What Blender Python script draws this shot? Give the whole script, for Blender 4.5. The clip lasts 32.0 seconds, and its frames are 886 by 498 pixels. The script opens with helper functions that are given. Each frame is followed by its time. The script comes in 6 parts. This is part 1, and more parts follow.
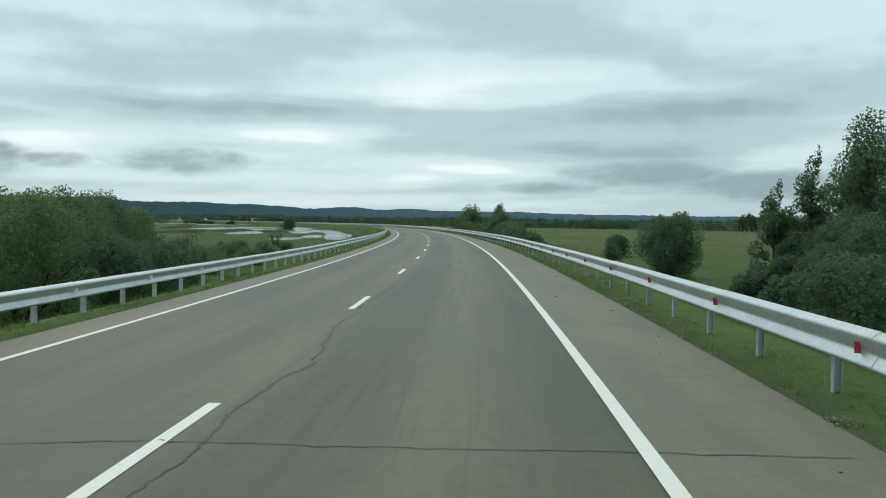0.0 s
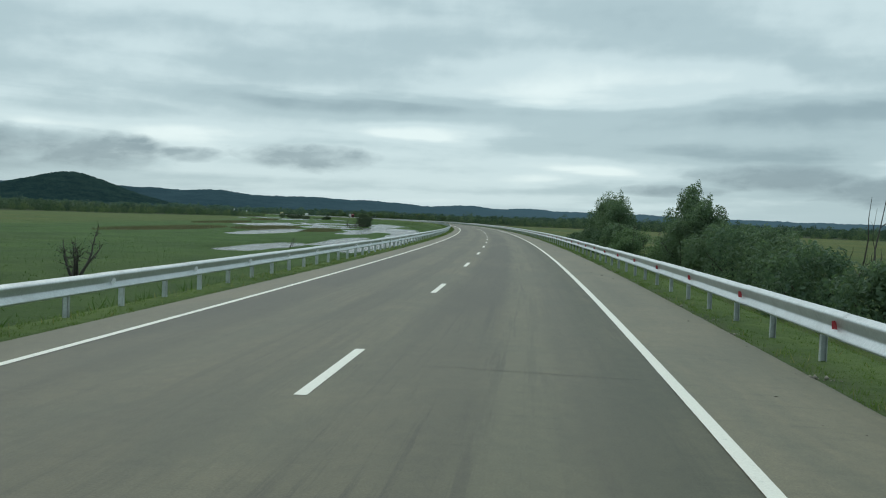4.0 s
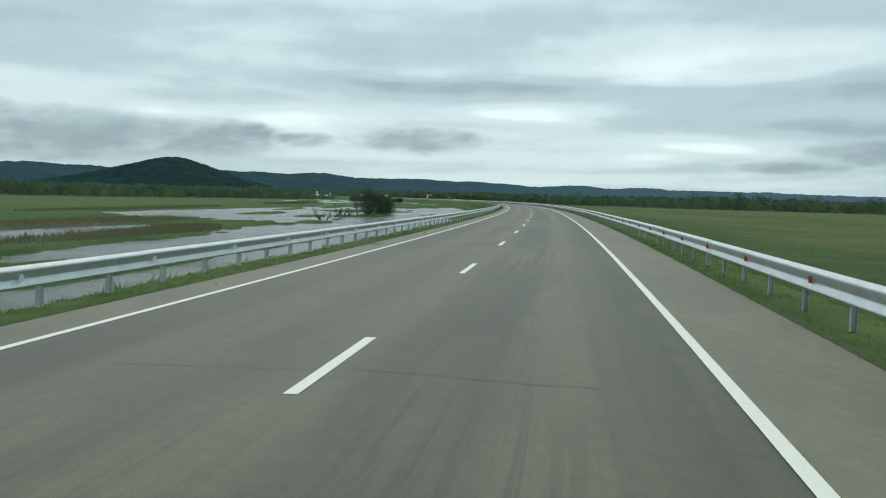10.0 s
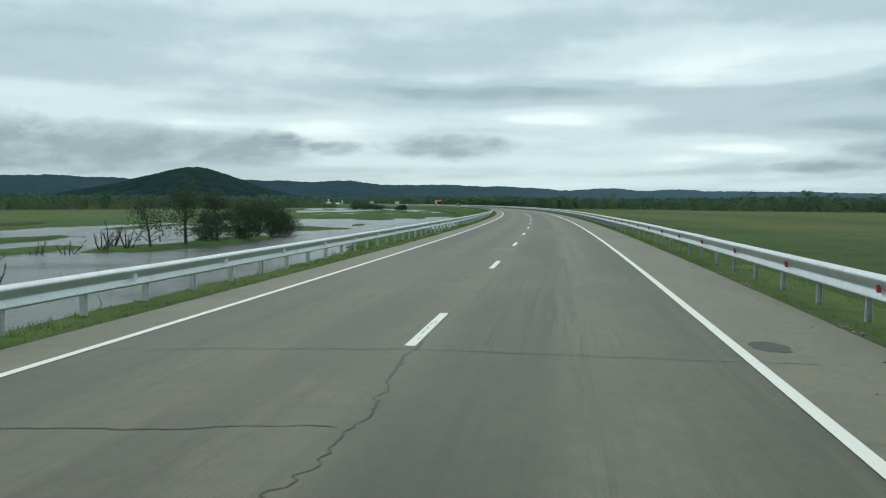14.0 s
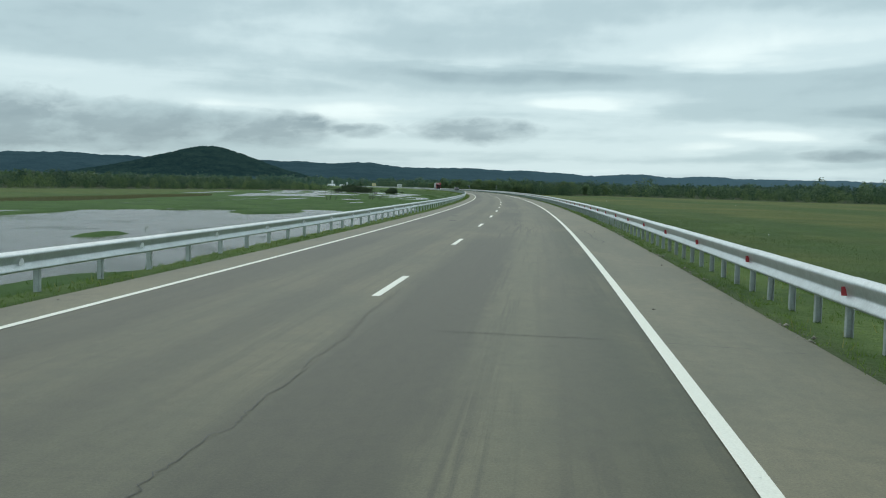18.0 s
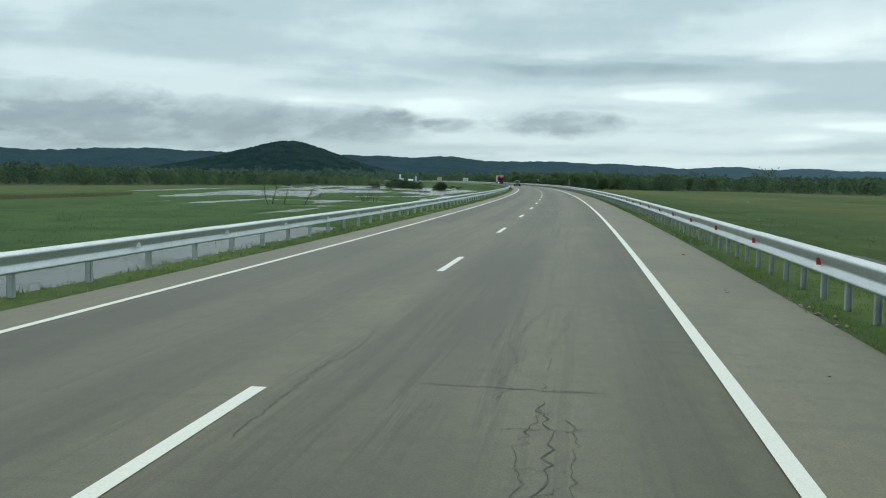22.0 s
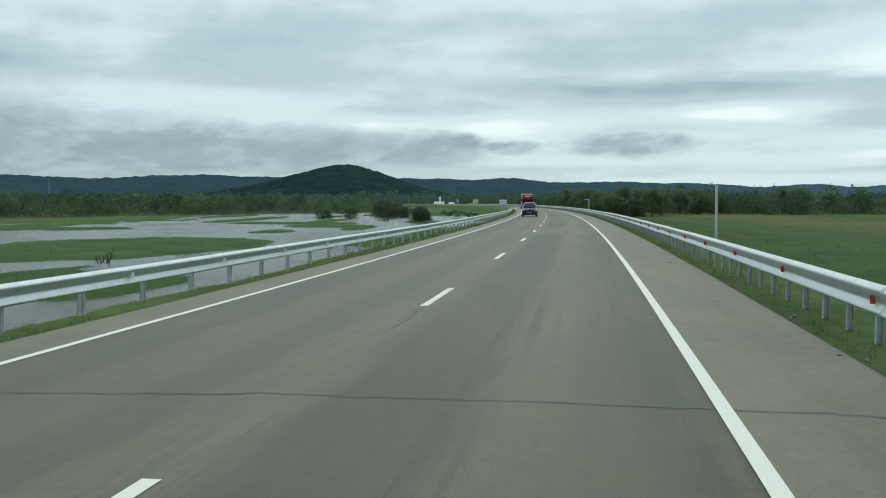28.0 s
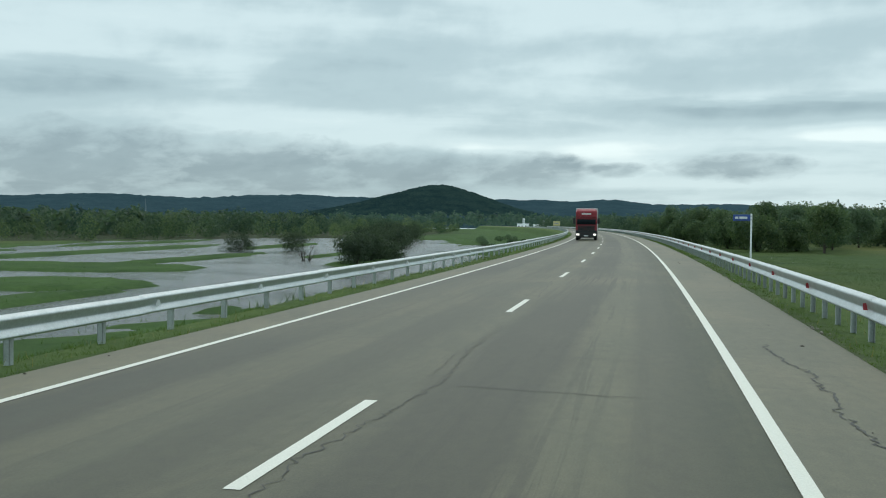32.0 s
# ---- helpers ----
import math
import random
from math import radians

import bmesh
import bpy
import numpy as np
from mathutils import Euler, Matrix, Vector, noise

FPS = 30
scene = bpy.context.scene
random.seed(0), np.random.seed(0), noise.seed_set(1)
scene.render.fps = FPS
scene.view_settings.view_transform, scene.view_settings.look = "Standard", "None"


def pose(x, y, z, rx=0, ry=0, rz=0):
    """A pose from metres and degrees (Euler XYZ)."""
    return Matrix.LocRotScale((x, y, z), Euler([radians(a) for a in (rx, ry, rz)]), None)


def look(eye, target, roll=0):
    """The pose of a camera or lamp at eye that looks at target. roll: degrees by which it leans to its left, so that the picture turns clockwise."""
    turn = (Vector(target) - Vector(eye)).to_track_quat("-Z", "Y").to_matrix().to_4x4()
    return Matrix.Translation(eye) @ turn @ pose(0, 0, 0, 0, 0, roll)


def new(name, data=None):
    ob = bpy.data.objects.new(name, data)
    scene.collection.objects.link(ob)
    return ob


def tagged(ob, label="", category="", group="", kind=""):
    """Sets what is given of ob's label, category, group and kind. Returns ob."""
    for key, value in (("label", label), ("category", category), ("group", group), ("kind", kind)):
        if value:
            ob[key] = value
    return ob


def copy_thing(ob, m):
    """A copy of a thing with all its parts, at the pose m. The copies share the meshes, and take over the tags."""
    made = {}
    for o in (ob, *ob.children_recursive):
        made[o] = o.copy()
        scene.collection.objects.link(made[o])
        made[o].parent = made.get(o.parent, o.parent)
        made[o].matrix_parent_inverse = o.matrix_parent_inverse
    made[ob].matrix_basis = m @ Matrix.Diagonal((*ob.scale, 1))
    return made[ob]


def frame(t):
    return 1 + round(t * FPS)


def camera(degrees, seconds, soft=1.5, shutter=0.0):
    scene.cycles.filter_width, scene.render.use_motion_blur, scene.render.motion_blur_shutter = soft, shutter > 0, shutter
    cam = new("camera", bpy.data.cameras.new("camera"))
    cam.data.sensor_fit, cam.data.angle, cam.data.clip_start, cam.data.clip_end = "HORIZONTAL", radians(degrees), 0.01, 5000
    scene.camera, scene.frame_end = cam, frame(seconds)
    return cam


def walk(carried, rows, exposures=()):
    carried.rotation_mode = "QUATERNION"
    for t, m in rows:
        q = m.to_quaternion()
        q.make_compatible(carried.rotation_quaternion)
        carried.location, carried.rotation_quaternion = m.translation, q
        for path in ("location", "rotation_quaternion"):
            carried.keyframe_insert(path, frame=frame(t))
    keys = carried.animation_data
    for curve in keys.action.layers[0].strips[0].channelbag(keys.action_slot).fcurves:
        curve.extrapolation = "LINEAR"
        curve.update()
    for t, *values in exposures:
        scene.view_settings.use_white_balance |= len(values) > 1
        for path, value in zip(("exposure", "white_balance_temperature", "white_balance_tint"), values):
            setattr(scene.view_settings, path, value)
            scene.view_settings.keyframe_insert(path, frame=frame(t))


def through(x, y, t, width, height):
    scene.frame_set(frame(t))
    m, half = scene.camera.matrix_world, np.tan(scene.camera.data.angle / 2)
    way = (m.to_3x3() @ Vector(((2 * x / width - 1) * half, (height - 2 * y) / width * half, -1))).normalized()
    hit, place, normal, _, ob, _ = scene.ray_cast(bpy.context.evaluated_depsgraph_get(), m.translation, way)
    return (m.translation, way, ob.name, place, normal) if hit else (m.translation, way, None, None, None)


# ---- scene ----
# ---- the road's line: an arc of slowly changing bend, s metres along it, u metres to its right ----
BEND = [(-100, 0.762), (60, 0.7254), (200, 0.4594), (350, 0.3215), (500, 0.5375), (650, 0.3823), (800, 0.455), (900, 0.4635), (1000, 0.4635), (1150, 0.4635)]
S0, DS = -400.0, 2.0
_n = 1500
_hd = [0.0] * (_n + 1)
_px = [0.0] * (_n + 1)
_py = [0.0] * (_n + 1)


def bend(s):
    """Turn to the left in radians a metre."""
    for (a, ka), (b, kb) in zip(BEND, BEND[1:]):
        if s <= b:
            return 0.001 * (ka + (kb - ka) * min(max((s - a) / (b - a), 0), 1))
    return 0.001 * BEND[-1][1]


def lay_line():
    i0 = int(-S0 / DS)
    for i in range(i0, _n):
        h2 = _hd[i] + DS * bend(S0 + i * DS + DS / 2)
        hm = (_hd[i] + h2) / 2
        _hd[i + 1], _px[i + 1], _py[i + 1] = h2, _px[i] - DS * math.sin(hm), _py[i] + DS * math.cos(hm)
    for i in range(i0, 0, -1):
        h2 = _hd[i] - DS * bend(S0 + i * DS - DS / 2)
        hm = (_hd[i] + h2) / 2
        _hd[i - 1], _px[i - 1], _py[i - 1] = h2, _px[i] + DS * math.sin(hm), _py[i] - DS * math.cos(hm)


lay_line()


def heading(s):
    f = min(max((s - S0) / DS, 0), _n - 1.001)
    i = int(f)
    return _hd[i] + (f - i) * (_hd[i + 1] - _hd[i])


def road(s, u=0.0, z=0.0):
    """The place s metres along the centre line and u metres to its right."""
    f = min(max((s - S0) / DS, 0), _n - 1.001)
    i = int(f)
    f -= i
    h = _hd[i] + f * (_hd[i + 1] - _hd[i])
    return (_px[i] + f * (_px[i + 1] - _px[i]) + u * math.cos(h), _py[i] + f * (_py[i + 1] - _py[i]) + u * math.sin(h), z)


def tilt(s):
    """The road's cross slope, up to the right, where the bend is sharper at its start."""
    return 0.014 * (1 - min(max((s - 40) / 110, 0), 1))


# ---- camera ----
cam = camera(50.65, 32.0, 1.1)
# seconds, metres along, metres to the right, height, yaw off the road's line, pitch, roll
DRIVE = [
    (0, -1.15, 2.31, 1.58, 2.49, -1.61, 0.05),
    (0.5, 12, 2.32, 1.58, 2.76, -2.47, -0.53),
    (1, 25.14, 2.32, 1.57, 3.32, -2.23, -1.11),
    (1.5, 38.25, 2.28, 1.59, 4.13, -1.95, -0.98),
    (2, 51.35, 2.24, 1.6, 4.75, -2.47, -0.95),
    (2.5, 64.53, 2.13, 1.6, 4.98, -2.13, -0.87),
    (3, 77.71, 2.02, 1.6, 4.92, -1.49, -1.19),
    (3.5, 90.82, 1.98, 1.59, 5.31, -1.69, -1.73),
    (5.5, 143.25, 1.85, 1.54, 5.56, -2.2, -1.49),
    (6, 156.36, 1.82, 1.53, 5.94, -2.9, -1.83),
    (6.5, 169.35, 1.89, 1.53, 6.21, -3.16, -1.2),
    (7, 182.35, 1.95, 1.53, 7, -3.12, -0.88),
    (7.5, 195.43, 1.96, 1.54, 7.49, -3.11, -0.88),
    (8, 208.52, 1.98, 1.56, 7.3, -2.61, -1.08),
    (8.5, 221.68, 2.01, 1.54, 7.72, -2.96, -1.17),
    (9, 234.84, 2.03, 1.51, 8.15, -3.21, -1.27),
    (9.5, 247.96, 2.05, 1.52, 8.21, -2.93, -1.39),
    (10, 261.07, 2.06, 1.53, 7.69, -3.14, -1.41),
    (10.5, 274.24, 2.06, 1.54, 7.66, -3.03, -1.06),
    (11, 287.4, 2.05, 1.54, 7.64, -2.82, -0.41),
    (11.5, 300.5, 1.98, 1.53, 7.21, -3.19, -0.17),
    (12, 313.6, 1.9, 1.52, 7.19, -3.36, 0.06),
    (12.5, 326.67, 1.84, 1.54, 7.69, -3.49, 0.2),
    (13, 339.74, 1.78, 1.57, 8.19, -2.92, -0.35),
    (13.5, 352.95, 1.69, 1.54, 8.2, -2.61, -0.68),
    (14, 366.16, 1.6, 1.52, 7.39, -2.8, -0.31),
    (14.5, 379.31, 1.69, 1.52, 7.48, -3.08, -0.23),
    (16.5, 431.92, 2.09, 1.54, 6.48, -3.59, -0.6),
    (17, 445.08, 2.19, 1.55, 6.99, -4.07, -0.62),
    (17.5, 458.12, 2.24, 1.54, 6.92, -3.94, -1.11),
    (18, 471.16, 2.29, 1.54, 6.34, -3.81, -1.21),
    (18.5, 484.3, 2.34, 1.54, 6.21, -3.07, -0.53),
    (19, 497.44, 2.4, 1.55, 6.37, -2.94, -0.64),
    (19.5, 510.6, 2.44, 1.56, 6.56, -3.44, -0.89),
    (20, 523.77, 2.47, 1.56, 6.86, -3.74, -1.14),
    (20.5, 536.92, 2.47, 1.57, 7.08, -3.63, -1.25),
    (21, 550.07, 2.47, 1.57, 7.8, -4.22, -0.85),
    (21.5, 563.25, 2.39, 1.56, 8.18, -4.43, -0.84),
    (22, 576.44, 2.31, 1.54, 8.58, -4.25, -0.92),
    (22.5, 589.43, 2.24, 1.54, 8.53, -4.21, -0.91),
    (23, 602.42, 2.17, 1.54, 8.29, -4.07, -1.01),
    (23.5, 615.62, 2.16, 1.55, 8.2, -4.54, -1.78),
    (24, 628.82, 2.15, 1.56, 7.82, -4.01, -1.95),
    (24.5, 642.01, 2.17, 1.58, 6.58, -3.54, -1.5),
    (25, 655.2, 2.2, 1.6, 6.75, -3.06, -1.54),
    (25.5, 668.33, 2.24, 1.6, 8.01, -2.56, -1.67),
    (27.5, 720.87, 2.41, 1.58, 7.91, -3.27, -0.31),
    (28, 734, 2.45, 1.58, 8.95, -2.87, -0.04),
    (28.5, 747.17, 2.49, 1.62, 9.35, -2.04, -0.16),
    (29, 760.33, 2.54, 1.66, 9.85, -1.5, -0.67),
    (29.5, 773.51, 2.5, 1.64, 11.38, -1.09, -1.42),
    (30, 786.69, 2.47, 1.62, 11.56, -1.68, -1.31),
    (30.5, 799.87, 2.5, 1.63, 12.0, -2.26, -0.93),
    (31, 813.04, 2.53, 1.63, 11.43, -2.38, -0.56),
    (32, 838.64, 2.48, 1.65, 12.44, -1.58, -0.53),
]


def drive_row(t, s, u, z, yaw, pitch, roll):
    lean = tilt(s)
    return t, pose(*road(s, u, z + u * lean), 90 + pitch, roll - math.degrees(lean), math.degrees(heading(s)) + yaw)


walk(cam, [drive_row(*r) for r in DRIVE], ((0.0, 0.0), (1.4, 0.0), (2.8, -0.13), (3.6, -0.13), (5.6, 0.0), (32.0, 0.0)))

# ---- light: an overcast sky with streaked cloud, and a wide, weak sun behind it ----
world = bpy.data.worlds.new("overcast_sky")
scene.world = world
world.use_nodes = True


def sky_nodes():
    nt = world.node_tree
    nt.nodes.clear()
    N, L = nt.nodes.new, nt.links.new

    def mth(op, a, b=None, c=None):
        n = N("ShaderNodeMath")
        n.operation = op
        for i, v in enumerate((a, b, c)):
            if v is None:
                continue
            if isinstance(v, (int, float)):
                n.inputs[i].default_value = v
            else:
                L(v, n.inputs[i])
        return n.outputs[0]

    def noise_at(vec, scale, detail, rough, dist=0.0):
        n = N("ShaderNodeTexNoise")
        n.inputs["Scale"].default_value, n.inputs["Detail"].default_value = scale, detail
        n.inputs["Roughness"].default_value, n.inputs["Distortion"].default_value = rough, dist
        L(vec, n.inputs["Vector"])
        return n.outputs["Fac"]

    def ramp(fac, stops):
        n = N("ShaderNodeValToRGB")
        n.color_ramp.interpolation = "EASE"
        while len(n.color_ramp.elements) < len(stops):
            n.color_ramp.elements.new(0.5)
        for e, (p, c) in zip(n.color_ramp.elements, stops):
            e.position, e.color = p, (*c, 1)
        L(fac, n.inputs[0])
        return n.outputs[0]

    def mix(fac, a, b, kind="MIX"):
        n = N("ShaderNodeMix")
        n.data_type, n.blend_type = "RGBA", kind
        for i, v in ((0, fac), (6, a), (7, b)):
            if isinstance(v, (int, float)):
                n.inputs[i].default_value = v
            elif isinstance(v, tuple):
                n.inputs[i].default_value = (*v, 1)
            else:
                L(v, n.inputs[i])
        return n.outputs[2]

    co = N("ShaderNodeTexCoord").outputs["Generated"]
    sep = N("ShaderNodeSeparateXYZ")
    L(co, sep.inputs[0])
    x, y, z = sep.outputs
    # degrees to the left of the road's start, and up; the cloud sheet is drawn out towards the horizon
    az = mth("MULTIPLY", mth("ARCTAN2", mth("MULTIPLY", x, -1.0), y), 57.296)
    el = mth("MULTIPLY", mth("ARCSINE", mth("MAXIMUM", z, 0.0)), 57.296)
    far = mth("MULTIPLY", mth("LOGARITHM", mth("ADD", mth("MULTIPLY", el, 0.3), 1.0), math.e), 6.0)

    def sheet(sa, se, shift, detail, rough, dist=0.0):
        c = N("ShaderNodeCombineXYZ")
        L(mth("MULTIPLY_ADD", az, sa, mth("MULTIPLY", far, sa * 0.35)), c.inputs[0])
        L(mth("MULTIPLY", far, se), c.inputs[1])
        c.inputs[2].default_value = shift
        return noise_at(c.outputs[0], 1.0, detail, rough, dist)

    broad = sheet(0.045, 0.42, 3.7, 2.0, 0.5)
    mid = sheet(0.085, 0.85, 8.2, 4.5, 0.47, 0.2)
    puff = sheet(0.50, 1.35, 1.4, 6.0, 0.55, 0.2)
    curl = sheet(0.16, 0.6, 6.1, 4.0, 0.5)
    # broad streaks of thick and thin cloud, their places bent by the folds
    wa = mth("MULTIPLY_ADD", mth("SUBTRACT", curl, 0.5), 9.0, az)
    we = mth("MULTIPLY_ADD", mth("SUBTRACT", mid, 0.5), mth("MULTIPLY_ADD", el, 0.22, 0.5), el)
    f = mth("MULTIPLY", mth("SUBTRACT", broad, 0.5), 0.85)
    f = mth("MULTIPLY_ADD", mth("SUBTRACT", mid, 0.5), 0.62, f)
    f = mth("ADD", mth("MULTIPLY_ADD", mth("SUBTRACT", puff, 0.5), 0.17, f), 0.56)
    for to_left, up, wide, tall, amount in SKY_DARKER + SKY_LIGHTER:
        ex = mth("MULTIPLY", mth("SUBTRACT", wa, to_left), 1 / wide)
        ez = mth("MULTIPLY", mth("SUBTRACT", we, up), 1 / tall)
        r2 = mth("MULTIPLY_ADD", ex, ex, mth("MULTIPLY", ez, ez))
        f = mth("MULTIPLY_ADD", mth("POWER", 0.42, r2), amount, f)
    cloud = ramp(f, [(0.18, SKY_DARK), (0.42, SKY_MID), (0.64, SKY_LIGHT), (0.92, SKY_BRIGHT)])
    # grey cloud banks with ragged tops over the ridge
    ragged = mth("MULTIPLY_ADD", mth("SUBTRACT", puff, 0.5), 4.6, mth("MULTIPLY", mth("SUBTRACT", mid, 0.5), 2.0))
    ragged = mth("MULTIPLY", ragged, 0.68)
    grey = None
    for to_left, up, wide, tall in SKY_BANKS:
        ex = mth("MULTIPLY", mth("SUBTRACT", az, to_left), 1 / wide)
        ez = mth("MULTIPLY", mth("SUBTRACT", el, up), 1 / tall)
        ez = mth("MAXIMUM", ez, mth("MULTIPLY", ez, -0.85))
        r2 = mth("MULTIPLY_ADD", ex, ex, mth("MULTIPLY", ez, ez))
        m = mth("ADD", mth("MULTIPLY_ADD", r2, -1.0, 1.75), ragged)
        m = mth("MINIMUM", mth("MAXIMUM", mth("MULTIPLY", m, 0.65), 0.0), 1.0)
        grey = m if grey is None else mth("MAXIMUM", grey, m)
    cloud = mix(mth("MULTIPLY", grey, mth("MULTIPLY_ADD", puff, 0.55, mth("MULTIPLY_ADD", mid, 0.6, 0.28))), cloud, SKY_BANK)
    sky = N("ShaderNodeTexSky")
    sky.sky_type, sky.sun_disc = "NISHITA", False
    sky.sun_elevation, sky.sun_rotation = radians(52), radians(-35)
    clear = mix(1.0, sky.outputs[0], (0.10, 0.10, 0.10), "MULTIPLY")
    out = mix(0.93, clear, cloud)
    # the far haze lies on the horizon
    hz = mth("POWER", mth("MAXIMUM", mth("SUBTRACT", 1.0, mth("MULTIPLY", mth("ABSOLUTE", z), 30.0)), 0.0), 1.6)
    out = mix(mth("MULTIPLY", hz, 0.3), out, SKY_HAZE)
    bg = N("ShaderNodeBackground")
    bg.inputs["Strength"].default_value = SKY_POWER
    L(out, bg.inputs["Color"])
    L(bg.outputs[0], N("ShaderNodeOutputWorld").inputs["Surface"])


SKY_DARK, SKY_MID, SKY_LIGHT, SKY_BRIGHT = (0.325, 0.455, 0.50), (0.475, 0.63, 0.67), (0.655, 0.82, 0.85), (0.86, 1.01, 1.01)
SKY_BANK, SKY_HAZE, SKY_POWER = (0.285, 0.395, 0.44), (0.58, 0.73, 0.77), 1.0
# degrees to the left, degrees up, half width, half height and by how much lighter or darker
SKY_DARKER = ((17, 6.5, 8, 0.75, -0.28), (20, 8.7, 9, 0.7, -0.16), (3.7, 6.8, 7, 0.6, -0.18), (-13, 6.8, 8, 0.9, -0.22), (56, 8, 10, 1.0, -0.22), (42, 7.4, 9, 0.8, -0.15), (-13, 2.7, 8, 1.0, -0.20), (-12.4, 9, 2, 0.9, -0.10), (39, 9.6, 8, 1.3, -0.16), (50, 5.6, 12, 0.9, -0.15), (36, 5.6, 6, 0.5, -0.12), (-9, 3.7, 5, 0.8, -0.22), (-13, 1.6, 7, 1.1, -0.22), (48, 1.6, 14, 1.0, -0.25))
SKY_LIGHTER = ((-5.5, 8.5, 7, 0.9, 0.20), (7.6, 8.1, 7, 0.9, 0.15), (11.5, 5.05, 3.5, 0.5, 0.30), (0.3, 3.35, 3, 0.32, 0.36), (4.3, 2.6, 2.6, 0.4, 0.25), (17, 7.45, 5, 0.35, 0.10), (25.6, 4.7, 3, 0.5, 0.24), (25, 9, 5, 1.0, 0.16), (33, 4.7, 2, 0.4, 0.24), (9, 5.3, 5, 0.35, 0.14))
# degrees to the left, up, half width, half height
SKY_BANKS = ((18.1, 3.45, 3.7, 0.66), (30.6, 3.3, 4.2, 0.85), (38.2, 3.2, 4.8, 1.2), (46.0, 3.2, 6.5, 1.6), (57.0, 3.3, 9.0, 1.9), (72.0, 3.4, 12.0, 1.9), (-10.0, 3.1, 4.0, 0.6), (-17.0, 2.5, 4.5, 0.7), (-4.0, 2.2, 2.5, 0.3), (25.2, 3.3, 2.0, 0.35))
sky_nodes()
sun = new("sun", bpy.data.lights.new("sun", "SUN"))
sun.data.energy, sun.data.angle, sun.data.color = 0.9, radians(75), (1.0, 0.97, 0.92)
sun.matrix_world = look((0, 0, 0), (-math.sin(radians(35)) * -0.6, -math.cos(radians(35)) * 0.6, -0.8))
scene.view_settings.exposure = 0.0


# ---- materials ----
class Shade:
    """A small builder of node materials."""

    def __init__(self, name, rough=0.8, metal=0.0):
        self.m = bpy.data.materials.new(name)
        self.m.use_nodes = True
        self.nt = self.m.node_tree
        self.b = self.nt.nodes["Principled BSDF"]
        self.b.inputs["Roughness"].default_value, self.b.inputs["Metallic"].default_value = rough, metal
        self.co = self.nt.nodes.new("ShaderNodeTexCoord")
        self.geo = self.nt.nodes.new("ShaderNodeNewGeometry")

    def put(self, v, socket):
        if isinstance(v, (int, float)):
            socket.default_value = v
        elif isinstance(v, tuple):
            socket.default_value = (*v, 1) if len(v) == 3 and socket.type == "RGBA" else v
        else:
            self.nt.links.new(v, socket)

    def noise(self, scale, detail=4.0, rough=0.55, stretch=(1, 1, 1), where="Object", dist=0.0, shift=(0, 0, 0)):
        mp = self.nt.nodes.new("ShaderNodeMapping")
        mp.inputs["Scale"].default_value, mp.inputs["Location"].default_value = stretch, shift
        self.nt.links.new(self.geo.outputs["Position"] if where == "World" else self.co.outputs[where], mp.inputs[0])
        n = self.nt.nodes.new("ShaderNodeTexNoise")
        n.inputs["Scale"].default_value, n.inputs["Detail"].default_value = scale, detail
        n.inputs["Roughness"].default_value, n.inputs["Distortion"].default_value = rough, dist
        self.nt.links.new(mp.outputs[0], n.inputs["Vector"])
        return n.outputs["Fac"]

    def math(self, op, a, b=0.0, clamp=False):
        n = self.nt.nodes.new("ShaderNodeMath")
        n.operation, n.use_clamp = op, clamp
        self.put(a, n.inputs[0])
        self.put(b, n.inputs[1])
        return n.outputs[0]

    def ramp(self, fac, a, b, lo=0.0, hi=1.0):
        n = self.nt.nodes.new("ShaderNodeMapRange")
        self.put(fac, n.inputs[0])
        for i, v in ((1, a), (2, b), (3, lo), (4, hi)):
            n.inputs[i].default_value = v
        return n.outputs[0]

    def mix(self, fac, a, b, kind="MIX"):
        n = self.nt.nodes.new("ShaderNodeMix")
        n.data_type, n.blend_type = "RGBA", kind
        self.put(fac, n.inputs[0])
        self.put(a, n.inputs[6])
        self.put(b, n.inputs[7])
        return n.outputs[2]

    def attr(self, name):
        n = self.nt.nodes.new("ShaderNodeAttribute")
        n.attribute_name = name
        return n

    def uv(self):
        s = self.nt.nodes.new("ShaderNodeSeparateXYZ")
        self.nt.links.new(self.co.outputs["UV"], s.inputs[0])
        return s.outputs

    def bump(self, h, strength=0.3, dist=0.01):
        n = self.nt.nodes.new("ShaderNodeBump")
        n.inputs["Strength"].default_value, n.inputs["Distance"].default_value = strength, dist
        self.nt.links.new(h, n.inputs["Height"])
        self.nt.links.new(n.outputs[0], self.b.inputs["Normal"])

    def colour(self, v):
        self.put(v, self.b.inputs["Base Color"])
        return self

    def set(self, name, v):
        self.put(v, self.b.inputs[name])
        return self


def plain(name, c, rough=0.6, metal=0.0, vary=0.25, scale=3.0, where="Object"):
    """A surface of one colour with stains and grain in it."""
    s = Shade(name, rough, metal)
    n1, n2 = s.noise(scale, 5, where=where), s.noise(scale * 9, 3, where=where)
    f = s.math("ADD", s.math("MULTIPLY", n1, 0.65), s.math("MULTIPLY", n2, 0.35))
    dark, light = tuple(v * (1 - vary) for v in c), tuple(min(1, v * (1 + vary)) for v in c)
    s.colour(s.mix(s.ramp(f, 0.35, 0.65), dark, light))
    s.set("Roughness", s.ramp(n1, 0.3, 0.7, max(0.02, rough - 0.1), min(1, rough + 0.1)))
    return s.m


